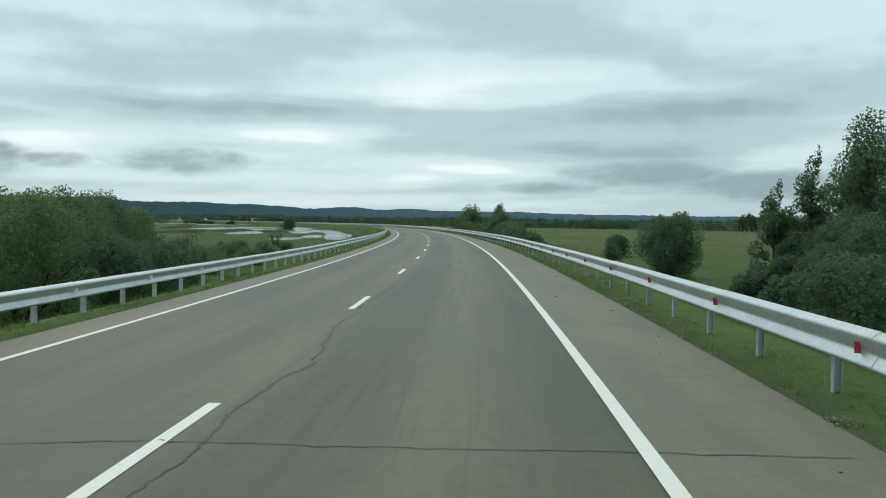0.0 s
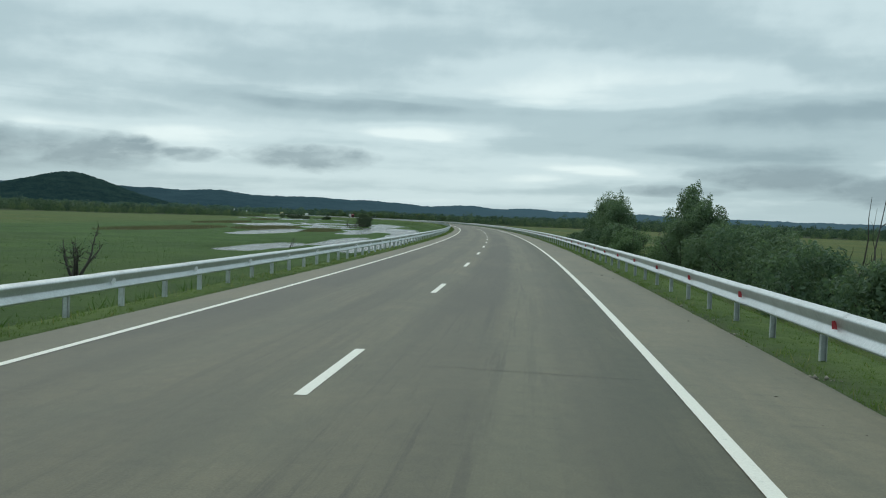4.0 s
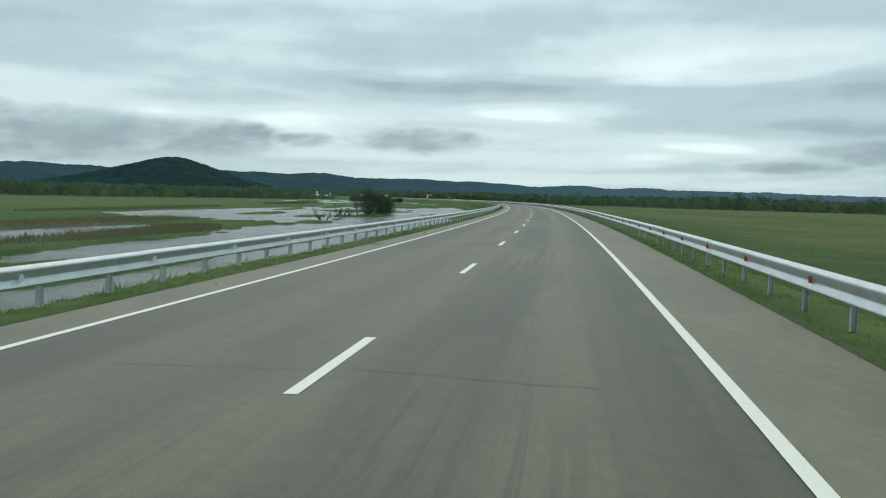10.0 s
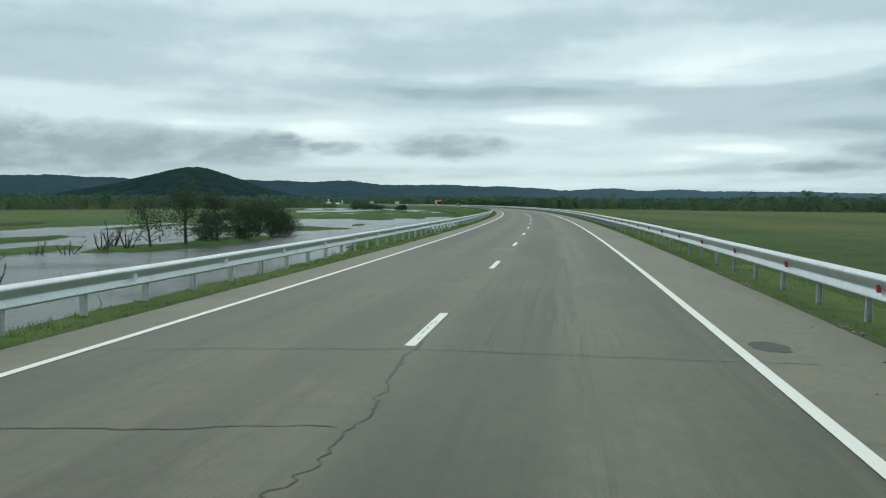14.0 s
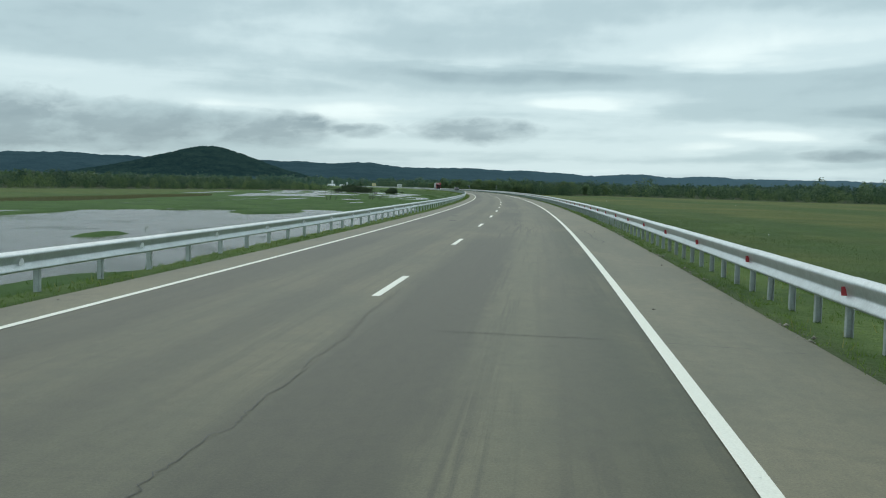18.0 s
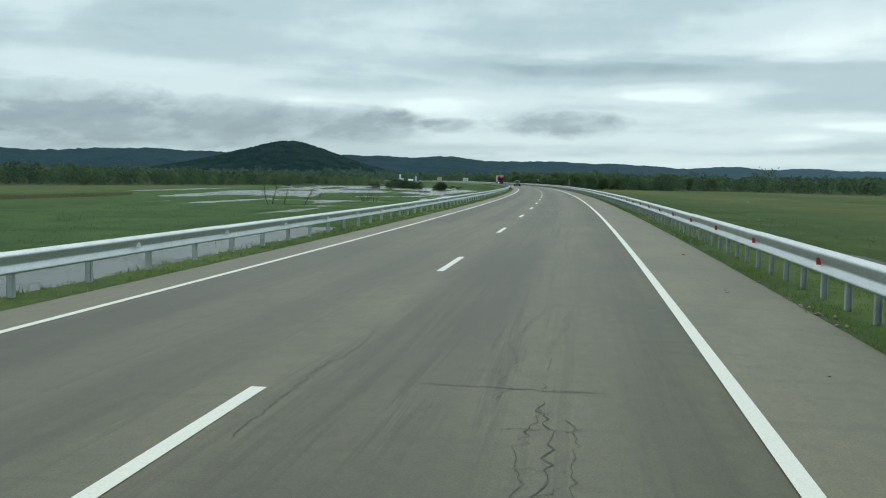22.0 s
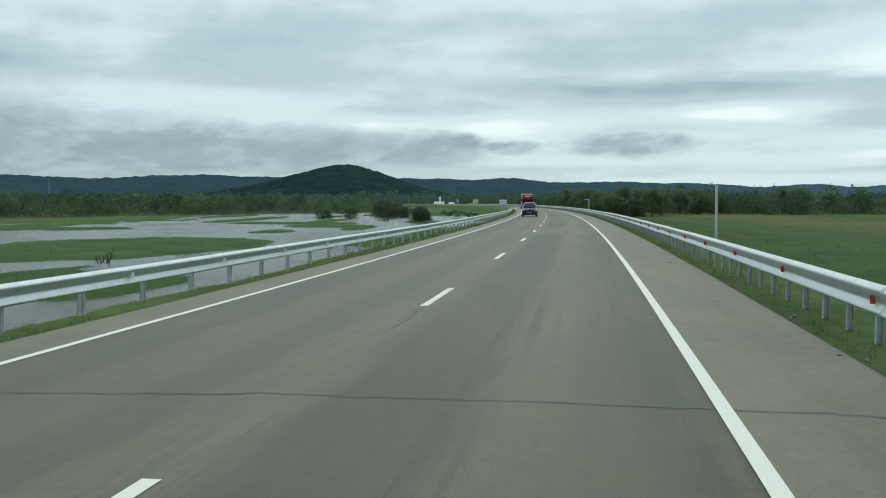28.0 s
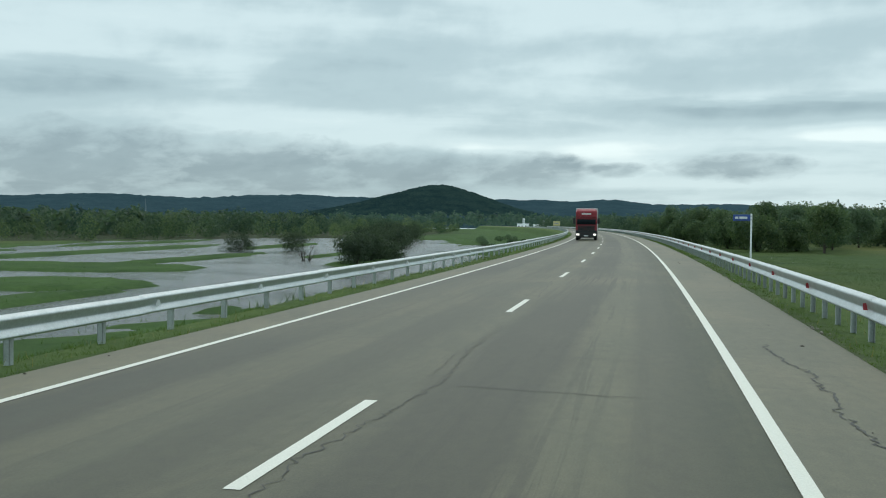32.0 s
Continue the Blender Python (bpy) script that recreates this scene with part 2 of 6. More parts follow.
def asphalt(name, base, warm, tracks):
    s = Shade(name, 0.62)
    u, along = s.uv()[0], s.uv()[1]
    speck = s.noise(55, 3, 0.7, where="UV")
    mid = s.noise(1.3, 5, 0.62, (1, 0.30, 1), "UV")
    long = s.noise(0.8, 4, 0.6, (1.2, 0.035, 1), "UV", 0.4)
    spot = s.noise(0.40, 6, 0.68, (1, 0.35, 1), "UV", 0.8, (7, 3, 0))
    c = s.mix(s.ramp(long, 0.3, 0.7), tuple(v * 0.88 for v in base), tuple(v * 1.14 for v in base))
    c = s.mix(s.ramp(spot, 0.42, 0.60, 0, 0.95), c, warm)
    if tracks:
        # dark polished stretches come and go in the wheel paths, with a pale strip between them
        wob = s.math("ADD", u, s.math("MULTIPLY", s.math("SUBTRACT", mid, 0.5), 0.5))
        worn = s.noise(0.05, 4, 0.55, (3.0, 1, 1), "UV", 0.3, (1, 4, 0))
        for at, wide, tint, amount in ((0.95, 0.85, 0.58, 0.95), (2.75, 0.55, 0.74, 0.65), (1.95, 0.40, 1.16, 0.5), (-0.95, 0.40, 0.70, 0.65), (-2.75, 0.70, 0.60, 0.9), (-1.85, 0.5, 1.10, 0.4)):
            k = s.ramp(s.math("ABSOLUTE", s.math("SUBTRACT", wob, at)), wide * 0.55, wide, amount, 0.0)
            k = s.math("MULTIPLY", k, s.ramp(worn, 0.38, 0.56, 0.3, 1.0))
            c = s.mix(k, c, tuple(v * tint for v in base))
        streak = s.noise(3.2, 5, 0.7, (1.8, 0.035, 1), "UV", 0.5, (2, 9, 0))
        near = s.math("MULTIPLY", s.ramp(s.math("ABSOLUTE", s.math("SUBTRACT", u, 1.15)), 0.35, 1.1, 1.0, 0.40), s.ramp(spot, 0.40, 0.56, 0.25, 1.0))
        c = s.mix(s.math("MULTIPLY", s.ramp(streak, 0.50, 0.60, 0, 0.85), near), c, tuple(v * 0.52 for v in base))
        # the oncoming lane is older and darker
        c = s.mix(s.ramp(u, -0.6, 0.2, 0.62, 0.0), c, s.mix(1.0, c, (0.80, 0.81, 0.80), "MULTIPLY"))
    # rubbed scuffs across, mottle and stone grain
    scuff = s.noise(1.6, 5, 0.7, (0.5, 2.2, 1), "UV", 0.4, (5, 1, 0))
    c = s.mix(s.ramp(scuff, 0.54, 0.70, 0, 0.38), c, tuple(v * 0.66 for v in base))
    mott = s.noise(7.0, 5, 0.72, (1, 0.55, 1), "UV", 0.3)
    c = s.mix(s.ramp(mott, 0.3, 0.7), s.mix(1.0, c, (0.86, 0.86, 0.86), "MULTIPLY"), s.mix(1.0, c, (1.13, 1.12, 1.09), "MULTIPLY"))
    c = s.mix(s.ramp(speck, 0.25, 0.75, 0.0, 1.0), s.mix(1.0, c, (0.70, 0.70, 0.70), "MULTIPLY"), s.mix(1.0, c, (1.28, 1.28, 1.24), "MULTIPLY"))
    s.colour(c)
    s.bump(speck, 0.35, 0.006)
    return s.m


def leaves(name, dark, light, rough=0.6, through=0.45):
    """Foliage: half of the light that falls on a leaf shines through it."""
    s = Shade(name, rough)
    r = s.geo.outputs["Random Per Island"]
    big = s.math("ADD", s.math("MULTIPLY", s.noise(0.45, 3, where="World"), 0.55), s.math("MULTIPLY", s.noise(0.11, 2, where="World"), 0.45))
    info = s.nt.nodes.new("ShaderNodeObjectInfo").outputs["Random"]
    f = s.math("ADD", s.math("MULTIPLY", r, 0.38), s.math("MULTIPLY", s.ramp(big, 0.3, 0.7), 0.62))
    f = s.math("ADD", f, s.attr("tone").outputs["Fac"])
    c = s.mix(s.ramp(f, 0.2, 0.8), dark, light)
    c = s.mix(s.ramp(info, 0, 1, 0, 0.22), c, tuple(v * 0.75 for v in dark))
    s.colour(c)
    s.set("Specular IOR Level", 0.2)
    tr = s.nt.nodes.new("ShaderNodeBsdfTranslucent")
    s.put(s.mix(1.0, c, (1.12, 1.18, 0.72), "MULTIPLY"), tr.inputs[0])
    mx = s.nt.nodes.new("ShaderNodeMixShader")
    mx.inputs[0].default_value = through
    s.nt.links.new(s.b.outputs[0], mx.inputs[1])
    s.nt.links.new(tr.outputs[0], mx.inputs[2])
    s.nt.links.new(mx.outputs[0], s.nt.nodes["Material Output"].inputs[0])
    return s.m


M = {}
M["asphalt"] = asphalt("worn_asphalt", (0.098, 0.098, 0.060), (0.138, 0.128, 0.076), True)
M["shoulder"] = asphalt("shoulder_asphalt", (0.125, 0.121, 0.079), (0.164, 0.149, 0.094), False)
M["crack"] = plain("sealed_crack", (0.062, 0.062, 0.054), 0.7, vary=0.5, scale=2)
M["patch"] = plain("asphalt_patch", (0.062, 0.064, 0.056), 0.8, vary=0.3)


def paint():
    s = Shade("road_paint", 0.6)
    worn = s.noise(9, 6, 0.75, (1, 0.5, 1), "World")
    fine = s.noise(60, 3, 0.7, where="World")
    c = s.mix(s.ramp(fine, 0.3, 0.7), (0.74, 0.73, 0.64), (0.88, 0.87, 0.78))
    s.colour(s.mix(s.ramp(worn, 0.62, 0.75, 0, 0.75), c, (0.30, 0.30, 0.27)))
    s.bump(fine, 0.2, 0.003)
    return s.m


M["paint"] = paint()


def zinc():
    s = Shade("galvanised_steel", 0.4, 0.65)
    n = s.noise(2.2, 5, 0.6, (1, 1, 1), "World")
    sp = s.noise(26, 4, 0.65, where="World")
    drip = s.noise(5, 4, 0.6, (3, 3, 0.4), "World")
    c = s.mix(s.ramp(sp, 0.3, 0.7), (0.46, 0.505, 0.51), (0.61, 0.655, 0.66))
    c = s.mix(s.ramp(n, 0.5, 0.75, 0, 0.5), c, (0.42, 0.45, 0.45))
    s.colour(s.mix(s.ramp(drip, 0.6, 0.8, 0, 0.35), c, (0.30, 0.29, 0.25)))
    s.set("Roughness", s.ramp(n, 0.3, 0.7, 0.34, 0.5))
    return s.m


M["zinc"] = zinc()
M["post"] = plain("dull_zinc", (0.44, 0.48, 0.475), 0.55, 0.25, 0.22, 4, "World")
M["red"] = plain("red_reflector", (0.44, 0.045, 0.055), 0.35, vary=0.3, scale=12)
M["white_refl"] = plain("white_reflector", (0.95, 0.96, 0.96), 0.35, vary=0.1)
M["bolt"] = plain("bolt_steel", (0.16, 0.17, 0.17), 0.5, 0.5)


def ground():
    s = Shade("marsh_and_meadow", 0.9)
    a = s.attr("cover")
    sep = s.nt.nodes.new("ShaderNodeSeparateColor")
    s.nt.links.new(a.outputs["Color"], sep.inputs[0])
    wet, reed, dry = sep.outputs
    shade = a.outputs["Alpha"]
    n0 = s.noise(0.025, 4, 0.6, where="World")
    n1 = s.noise(0.16, 5, 0.62, where="World")
    n2 = s.noise(1.6, 5, 0.68, where="World")
    n3 = s.noise(9.0, 4, 0.7, where="World")
    n4 = s.noise(34.0, 3, 0.7, where="World")
    f = s.math("ADD", s.math("MULTIPLY", n1, 0.38), s.math("ADD", s.math("MULTIPLY", n2, 0.24), s.math("MULTIPLY", s.math("ADD", n3, n4), 0.19)))
    meadow = s.mix(s.ramp(f, 0.38, 0.62), (0.030, 0.063, 0.016), (0.080, 0.128, 0.033))
    marsh = s.mix(s.ramp(f, 0.39, 0.61), (0.027, 0.064, 0.017), (0.083, 0.153, 0.038))
    field = s.mix(s.ramp(f, 0.36, 0.64), (0.070, 0.090, 0.024), (0.146, 0.152, 0.044))
    reeds = s.mix(s.ramp(f, 0.36, 0.64), (0.060, 0.076, 0.042), (0.130, 0.130, 0.085))
    c = s.mix(wet, meadow, marsh)
    c = s.mix(s.math("MULTIPLY", dry, s.ramp(n0, 0.35, 0.6, 0.35, 1.0)), c, field)
    c = s.mix(reed, c, reeds)
    turf = s.mix(s.ramp(f, 0.40, 0.60), (0.062, 0.108, 0.029), (0.144, 0.204, 0.058))
    c = s.mix(s.attr("verge").outputs["Fac"], c, turf)
    # forest floor: its dark colour also holds the shade under the trees
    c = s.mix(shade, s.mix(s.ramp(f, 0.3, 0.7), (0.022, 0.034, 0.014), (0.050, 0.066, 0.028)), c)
    s.colour(c)
    s.set("Specular IOR Level", 0.15)
    s.bump(s.math("ADD", s.math("MULTIPLY", n2, 0.6), s.math("MULTIPLY", n3, 0.4)), 0.9, 0.25)
    return s.m


M["ground"] = ground()


def water():
    s = Shade("flood_water", 0.06)
    n1 = s.noise(1.3, 3, 0.6, (1, 1, 1), "World")
    n2 = s.noise(0.12, 4, 0.6, where="World")
    s.colour(s.mix(s.ramp(n2, 0.35, 0.65), (0.034, 0.044, 0.042), (0.062, 0.074, 0.070)))
    s.set("Roughness", s.ramp(n2, 0.4, 0.6, 0.10, 0.24))
    s.set("IOR", 1.33).set("Specular IOR Level", 0.29)
    s.bump(s.math("ADD", n1, s.math("MULTIPLY", s.noise(4.0, 3, 0.6, where="World"), 0.5)), 0.9, 0.20)
    return s.m


M["water"] = water()


def wooded(name, dark, light, scale):
    s = Shade(name, 0.9)
    n1, n2, n3 = s.noise(scale, 5, 0.65, where="World"), s.noise(scale * 7, 4, 0.7, where="World"), s.noise(scale * 0.12, 4, 0.6, where="World")
    f = s.math("ADD", s.math("MULTIPLY", n1, 0.4), s.math("ADD", s.math("MULTIPLY", n2, 0.35), s.math("MULTIPLY", n3, 0.25)))
    s.colour(s.mix(s.ramp(f, 0.41, 0.59), dark, light))
    s.set("Specular IOR Level", 0.0)
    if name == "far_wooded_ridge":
        # haze painted into the base colour: the farther hills turn bluer
        s.colour(s.mix(s.attr("haze_tint").outputs["Fac"], s.b.inputs["Base Color"].links[0].from_socket, (0.088, 0.145, 0.178)))
    s.bump(n2, 1.0, 8.0)
    return s.m


# the ridge's bluish base colours hold some of the distant haze too
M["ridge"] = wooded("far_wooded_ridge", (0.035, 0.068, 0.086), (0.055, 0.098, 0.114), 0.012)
M["hill"] = wooded("wooded_hill", (0.018, 0.042, 0.046), (0.040, 0.074, 0.066), 0.02)
M["canopy"] = leaves("forest_canopy", (0.044, 0.086, 0.080), (0.084, 0.136, 0.106))
M["leaf"] = leaves("willow_leaf", (0.100, 0.156, 0.110), (0.168, 0.244, 0.148))
M["leaf_light"] = leaves("shrub_leaf", (0.108, 0.174, 0.106), (0.180, 0.265, 0.136))
M["leaf_dark"] = leaves("alder_leaf", (0.080, 0.134, 0.097), (0.138, 0.206, 0.126))
M["forest"] = leaves("forest_leaf", (0.046, 0.088, 0.072), (0.130, 0.188, 0.120))
M["leaf_brown"] = leaves("drowned_willow_leaf", (0.038, 0.062, 0.045), (0.086, 0.120, 0.080))
M["leaf_far"] = leaves("far_leaf", (0.048, 0.092, 0.060), (0.165, 0.226, 0.112))
M["bark"] = plain("grey_bark", (0.075, 0.065, 0.052), 0.9, vary=0.4, scale=5)
M["birch"] = plain("birch_bark", (0.45, 0.45, 0.41), 0.8, vary=0.4, scale=4)
M["dead"] = plain("dead_wood", (0.060, 0.055, 0.048), 0.9, vary=0.4, scale=6)
M["twig"] = plain("twig", (0.045, 0.042, 0.034), 0.9, vary=0.3, scale=6)
M["grass"] = leaves("verge_grass", (0.084, 0.146, 0.040), (0.190, 0.272, 0.082), 0.7)
M["grass_dry"] = leaves("dry_grass", (0.20, 0.19, 0.08), (0.36, 0.32, 0.15), 0.8)
M["reed"] = leaves("reed", (0.100, 0.110, 0.066), (0.190, 0.176, 0.120), 0.8)
M["marsh_grass"] = leaves("marsh_grass", (0.038, 0.082, 0.023), (0.100, 0.174, 0.048), 0.7)
M["meadow_blade"] = leaves("meadow_blade", (0.056, 0.096, 0.026), (0.116, 0.166, 0.046), 0.8)
M["sedge"] = leaves("tall_sedge", (0.046, 0.084, 0.028), (0.092, 0.144, 0.046), 0.7)
M["gravel"] = plain("gravel", (0.26, 0.24, 0.20), 0.9, vary=0.5, scale=20, where="World")
M["white"] = plain("white_paint", (0.75, 0.78, 0.77), 0.5, vary=0.1)
M["grey"] = plain("grey_paint", (0.36, 0.40, 0.41), 0.5, vary=0.2)
M["blue"] = plain("blue_sign", (0.045, 0.10, 0.36), 0.45, vary=0.15)
M["yellow"] = plain("yellow_board", (0.66, 0.60, 0.30), 0.5, vary=0.15)
M["car_paint"] = plain("black_car_paint", (0.010, 0.017, 0.028), 0.22, vary=0.03)
M["car_paint"].node_tree.nodes["Principled BSDF"].inputs["Specular IOR Level"].default_value = 0.3
M["truck_red"] = plain("red_cab_paint", (0.27, 0.022, 0.034), 0.4, vary=0.15)
M["black"] = plain("black_plastic", (0.016, 0.017, 0.018), 0.55, vary=0.2)
M["tyre"] = plain("tyre_rubber", (0.014, 0.014, 0.014), 0.85, vary=0.3)
M["rim"] = plain("alloy_rim", (0.50, 0.52, 0.53), 0.3, 0.8, 0.1)
M["chrome"] = plain("chrome", (0.72, 0.74, 0.75), 0.15, 0.95, 0.05)
M["tarp"] = plain("trailer_tarp", (0.45, 0.46, 0.46), 0.6, vary=0.12)


def glass():
    s = Shade("tinted_glass", 0.06)
    s.colour((0.016, 0.026, 0.034)).set("IOR", 1.45).set("Specular IOR Level", 0.1)
    s.set("Roughness", s.ramp(s.noise(3), 0.3, 0.7, 0.04, 0.1))
    return s.m


M["glass"] = glass()


def lit(name, c, power):
    s = Shade(name, 0.2)
    s.colour(c).set("Emission Color", c).set("Emission Strength", power)
    return s.m


M["headlamp"] = lit("lit_headlamp", (0.80, 0.84, 0.84), 0.4)
M["truck_lamp"] = lit("lit_truck_lamp", (1.0, 0.98, 0.9), 1.6)


# ---- mesh helpers ----
rng = np.random.default_rng(5)


def mesh_np(name, verts, faces, mat, smooth=False):
    """A mesh from arrays: verts (n, 3) and faces (m, 3 or 4)."""
    verts, faces = np.asarray(verts, np.float32), np.asarray(faces, np.int32)
    me = bpy.data.meshes.new(name)
    k = faces.shape[1]
    me.vertices.add(len(verts))
    me.vertices.foreach_set("co", verts.ravel())
    me.loops.add(faces.size)
    me.loops.foreach_set("vertex_index", faces.ravel())
    me.polygons.add(len(faces))
    me.polygons.foreach_set("loop_start", np.arange(0, faces.size, k, dtype=np.int32))
    me.polygons.foreach_set("loop_total", np.full(len(faces), k, np.int32))
    if smooth:
        me.polygons.foreach_set("use_smooth", np.ones(len(faces), bool))
    me.update(calc_edges=True)
    if mat:
        me.materials.append(M[mat])
    return me


def bm_mesh(name, bm, mat, smooth=False):
    me = bpy.data.meshes.new(name)
    bm.normal_update()
    bm.to_mesh(me)
    bm.free()
    me.materials.append(M[mat])
    if smooth:
        me.polygons.foreach_set("use_smooth", np.ones(len(me.polygons), bool))
    return me


def part(name, me, parent, m=None, label=""):
    """One mesh object under a thing or under a part."""
    ob = new(name, me)
    ob.parent = parent
    if m is not None:
        ob.matrix_basis = m
    return tagged(ob, label)


def thing(name, m, label, category, group="", kind=""):
    """A thing's Empty, at its base."""
    ob = new(name)
    ob.matrix_basis = m
    return tagged(ob, label, category, group, kind)


def box_bm(bm, lo, hi, bevel=0.0, seg=2):
    x0, y0, z0 = lo
    x1, y1, z1 = hi
    vs = [bm.verts.new(p) for p in ((x0, y0, z0), (x1, y0, z0), (x1, y1, z0), (x0, y1, z0), (x0, y0, z1), (x1, y0, z1), (x1, y1, z1), (x0, y1, z1))]
    fs = [bm.faces.new([vs[i] for i in f]) for f in ((0, 3, 2, 1), (4, 5, 6, 7), (0, 1, 5, 4), (1, 2, 6, 5), (2, 3, 7, 6), (3, 0, 4, 7))]
    if bevel:
        es = list({e for f in fs for e in f.edges})
        bmesh.ops.bevel(bm, geom=es, offset=bevel, segments=seg, affect="EDGES", profile=0.5)


def box_mesh(name, lo, hi, mat, bevel=0.0, seg=2):
    bm = bmesh.new()
    box_bm(bm, lo, hi, bevel, seg)
    return bm_mesh(name, bm, mat)


def tube_np(paths, sides=6):
    """Tapered tubes along paths of (x, y, z, radius): verts and faces."""
    vs, fs = [], []
    for path in paths:
        p = np.asarray(path, float)
        n = len(p)
        d = np.gradient(p[:, :3], axis=0)
        d /= np.linalg.norm(d, axis=1)[:, None] + 1e-9
        ref = np.where(np.abs(d[:, 2:3]) > 0.9, [[1.0, 0, 0]], [[0, 0, 1.0]])
        a = np.cross(d, ref)
        a /= np.linalg.norm(a, axis=1)[:, None] + 1e-9
        b = np.cross(d, a)
        ang = np.linspace(0, 2 * np.pi, sides, endpoint=False)
        ring = p[:, None, :3] + p[:, None, 3:4] * (np.cos(ang)[None, :, None] * a[:, None] + np.sin(ang)[None, :, None] * b[:, None])
        base = sum(len(v) for v in vs)
        vs.append(ring.reshape(-1, 3))
        for i in range(n - 1):
            for j in range(sides):
                k = (j + 1) % sides
                fs.append((base + i * sides + j, base + i * sides + k, base + (i + 1) * sides + k, base + (i + 1) * sides + j))
    return np.concatenate(vs), np.array(fs)


def road_np(s, u):
    """Plan places for arrays of s and u."""
    s, u = np.asarray(s, float), np.asarray(u, float)
    grid = S0 + DS * np.arange(_n + 1)
    h = np.interp(s, grid, _hd)
    return np.interp(s, grid, _px) + u * np.cos(h), np.interp(s, grid, _py) + u * np.sin(h)


def wave(x, y, seed=0.0):
    """A cheap smooth noise for arrays, about -1 to 1."""
    r = 0
    for k, (a, b, c, w) in enumerate(((0.031, 0.047, 1.3, 0.9), (-0.062, 0.051, 4.1, 0.8), (0.113, 0.094, 2.2, 0.6), (-0.171, 0.203, 0.7, 0.5), (0.37, -0.29, 5.2, 0.35), (0.61, 0.55, 3.3, 0.25))):
        r = r + w * np.sin(a * x + b * y + c + seed * (k + 1.7)) * np.cos(b * 0.8 * x - a * 1.1 * y + seed * 2.3 + k)
    return r / 1.6


# ---- the lie of the land ----
WATER_Z = -2.7
CROWN = 0.019
EDGE_R, EDGE_L = 5.35, -4.5
# pools (metres along, to the right, half length, half width) and the islands in them
POOLS = [(222, -28, 20, 3.6), (300, -15.5, 95, 4.2), (262, -23, 30, 3.0), (325, -46, 45, 6), (335, -28, 28, 4), (385, -24, 40, 12), (430, -30, 40, 17), (462, -50, 62, 30), (515, -45, 50, 30),
         (565, -42, 45, 24), (598, -30, 26, 8), (655, -68, 26, 1.9), (705, -61, 34, 1.7), (634, -18, 20, 4.5), (690, -31, 15, 1.6), (730, -52, 26, 2.8), (738, -36, 16, 2.0), (800, -72, 48, 7),
         (818, -40, 34, 6), (780, -19, 30, 5), (846, -52, 70, 33), (925, -48, 82, 38), (985, -30, 32, 11), (1015, -62, 72, 36), (1000, -21, 28, 6), (602, 16.5, 20, 2.8), (622, 17.0, 22, 3.2), (772, 14, 12, 1.8), (712, 17.0, 15, 3.4), (770, -90, 40, 2.0), (592, -17.5, 46, 5), (546, -17.5, 26, 5.5), (745, -38, 7, 13), (712, -32, 4, 5.5), (796, -27, 8, 3), (810, -18, 16, 4), (860, -100, 60, 4)]
ISLES = [(372, -56, 30, 4), (346, -37, 10, 3.0), (382, -37, 7, 2.6), (400, -32.3, 6, 2.6), (388, -33.4, 3, 1.2), (608, -33.5, 13, 4.6), (817, -41, 22, 14), (512, -41, 15, 12), (498, -15.5, 16, 3.4), (778, -20.5, 7, 2.4), (876, -80, 9, 16), (832, -17.3, 11, 2.4), (441, -42, 9, 2.6), (456, -55, 16, 3.2), (447, -36, 8, 2.2), (520, -84, 44, 3.4), (522, -62, 20, 2.2), (540, -30, 4, 1.3), (575, -58, 22, 2.5), (805, -45, 28, 5),
         (865, -38.5, 7, 2.9), (895, -37, 6.5, 8), (882, -29.5, 10, 2.0), (938, -46, 24, 2.2), (917, -48, 8, 13), (962, -68, 40, 4.5), (1012, -86, 32, 3.6), (960, -35, 15, 1.6), (1036, -46, 22, 3.2), (934, -24, 9, 3.5),
         (462, -33, 20, 3.0), (1000, -55, 22, 2.5)]
LEFT_EDGE = [(-60, -640), (100, -560), (250, -460), (400, -370), (520, -310), (640, -245), (740, -205), (830, -170), (890, -148), (950, -125), (1000, -106), (1040, -90), (1070, -72), (1110, -56), (1180, -47), (1260, -42), (1400, -36)]
RIGHT_EDGE = [(-60, 420), (250, 380), (420, 350), (500, 330), (600, 325), (700, 318), (780, 275), (830, 215), (870, 172), (940, 146), (1000, 124), (1030, 100), (1052, 78), (1070, 55), (1100, 32), (1160, 24), (1240, 20), (1400, 17)]
REEDS = [(365, -54, 42, 7), (345, -39, 26, 6), (310, -66, 45, 7), (660, -85, 40, 8), (720, -84, 45, 7), (470, -85, 60, 6)]


def ellipses(s, u, rows):
    m = np.full(np.shape(s), -9.0)
    for a, b, ra, rb in rows:
        m = np.maximum(m, 1.0 - np.hypot((s - a) / ra, (u - b) / rb))
    return m


def wetness(s, u):
    """Above 0 in water, below 0 on land."""
    wob = 0.24 * wave(s * 2.2, u * 5, 1) + 0.17 * wave(s * 6, u * 14, 2) + 0.10 * wave(s * 15, u * 30, 7)
    m = np.minimum(ellipses(s, u, POOLS) * 2.2 + wob, 0.8)
    return np.minimum(m, -(ellipses(s, u, ISLES) * 2.0 + wob * 0.9))


def cant(s, u):
    """The rise of the road's bed from its cross slope."""
    return 0.014 * (1 - np.clip((s - 40) / 110, 0, 1)) * np.clip(u, -9, 9) * np.clip((22 - np.abs(u)) / 8, 0, 1)


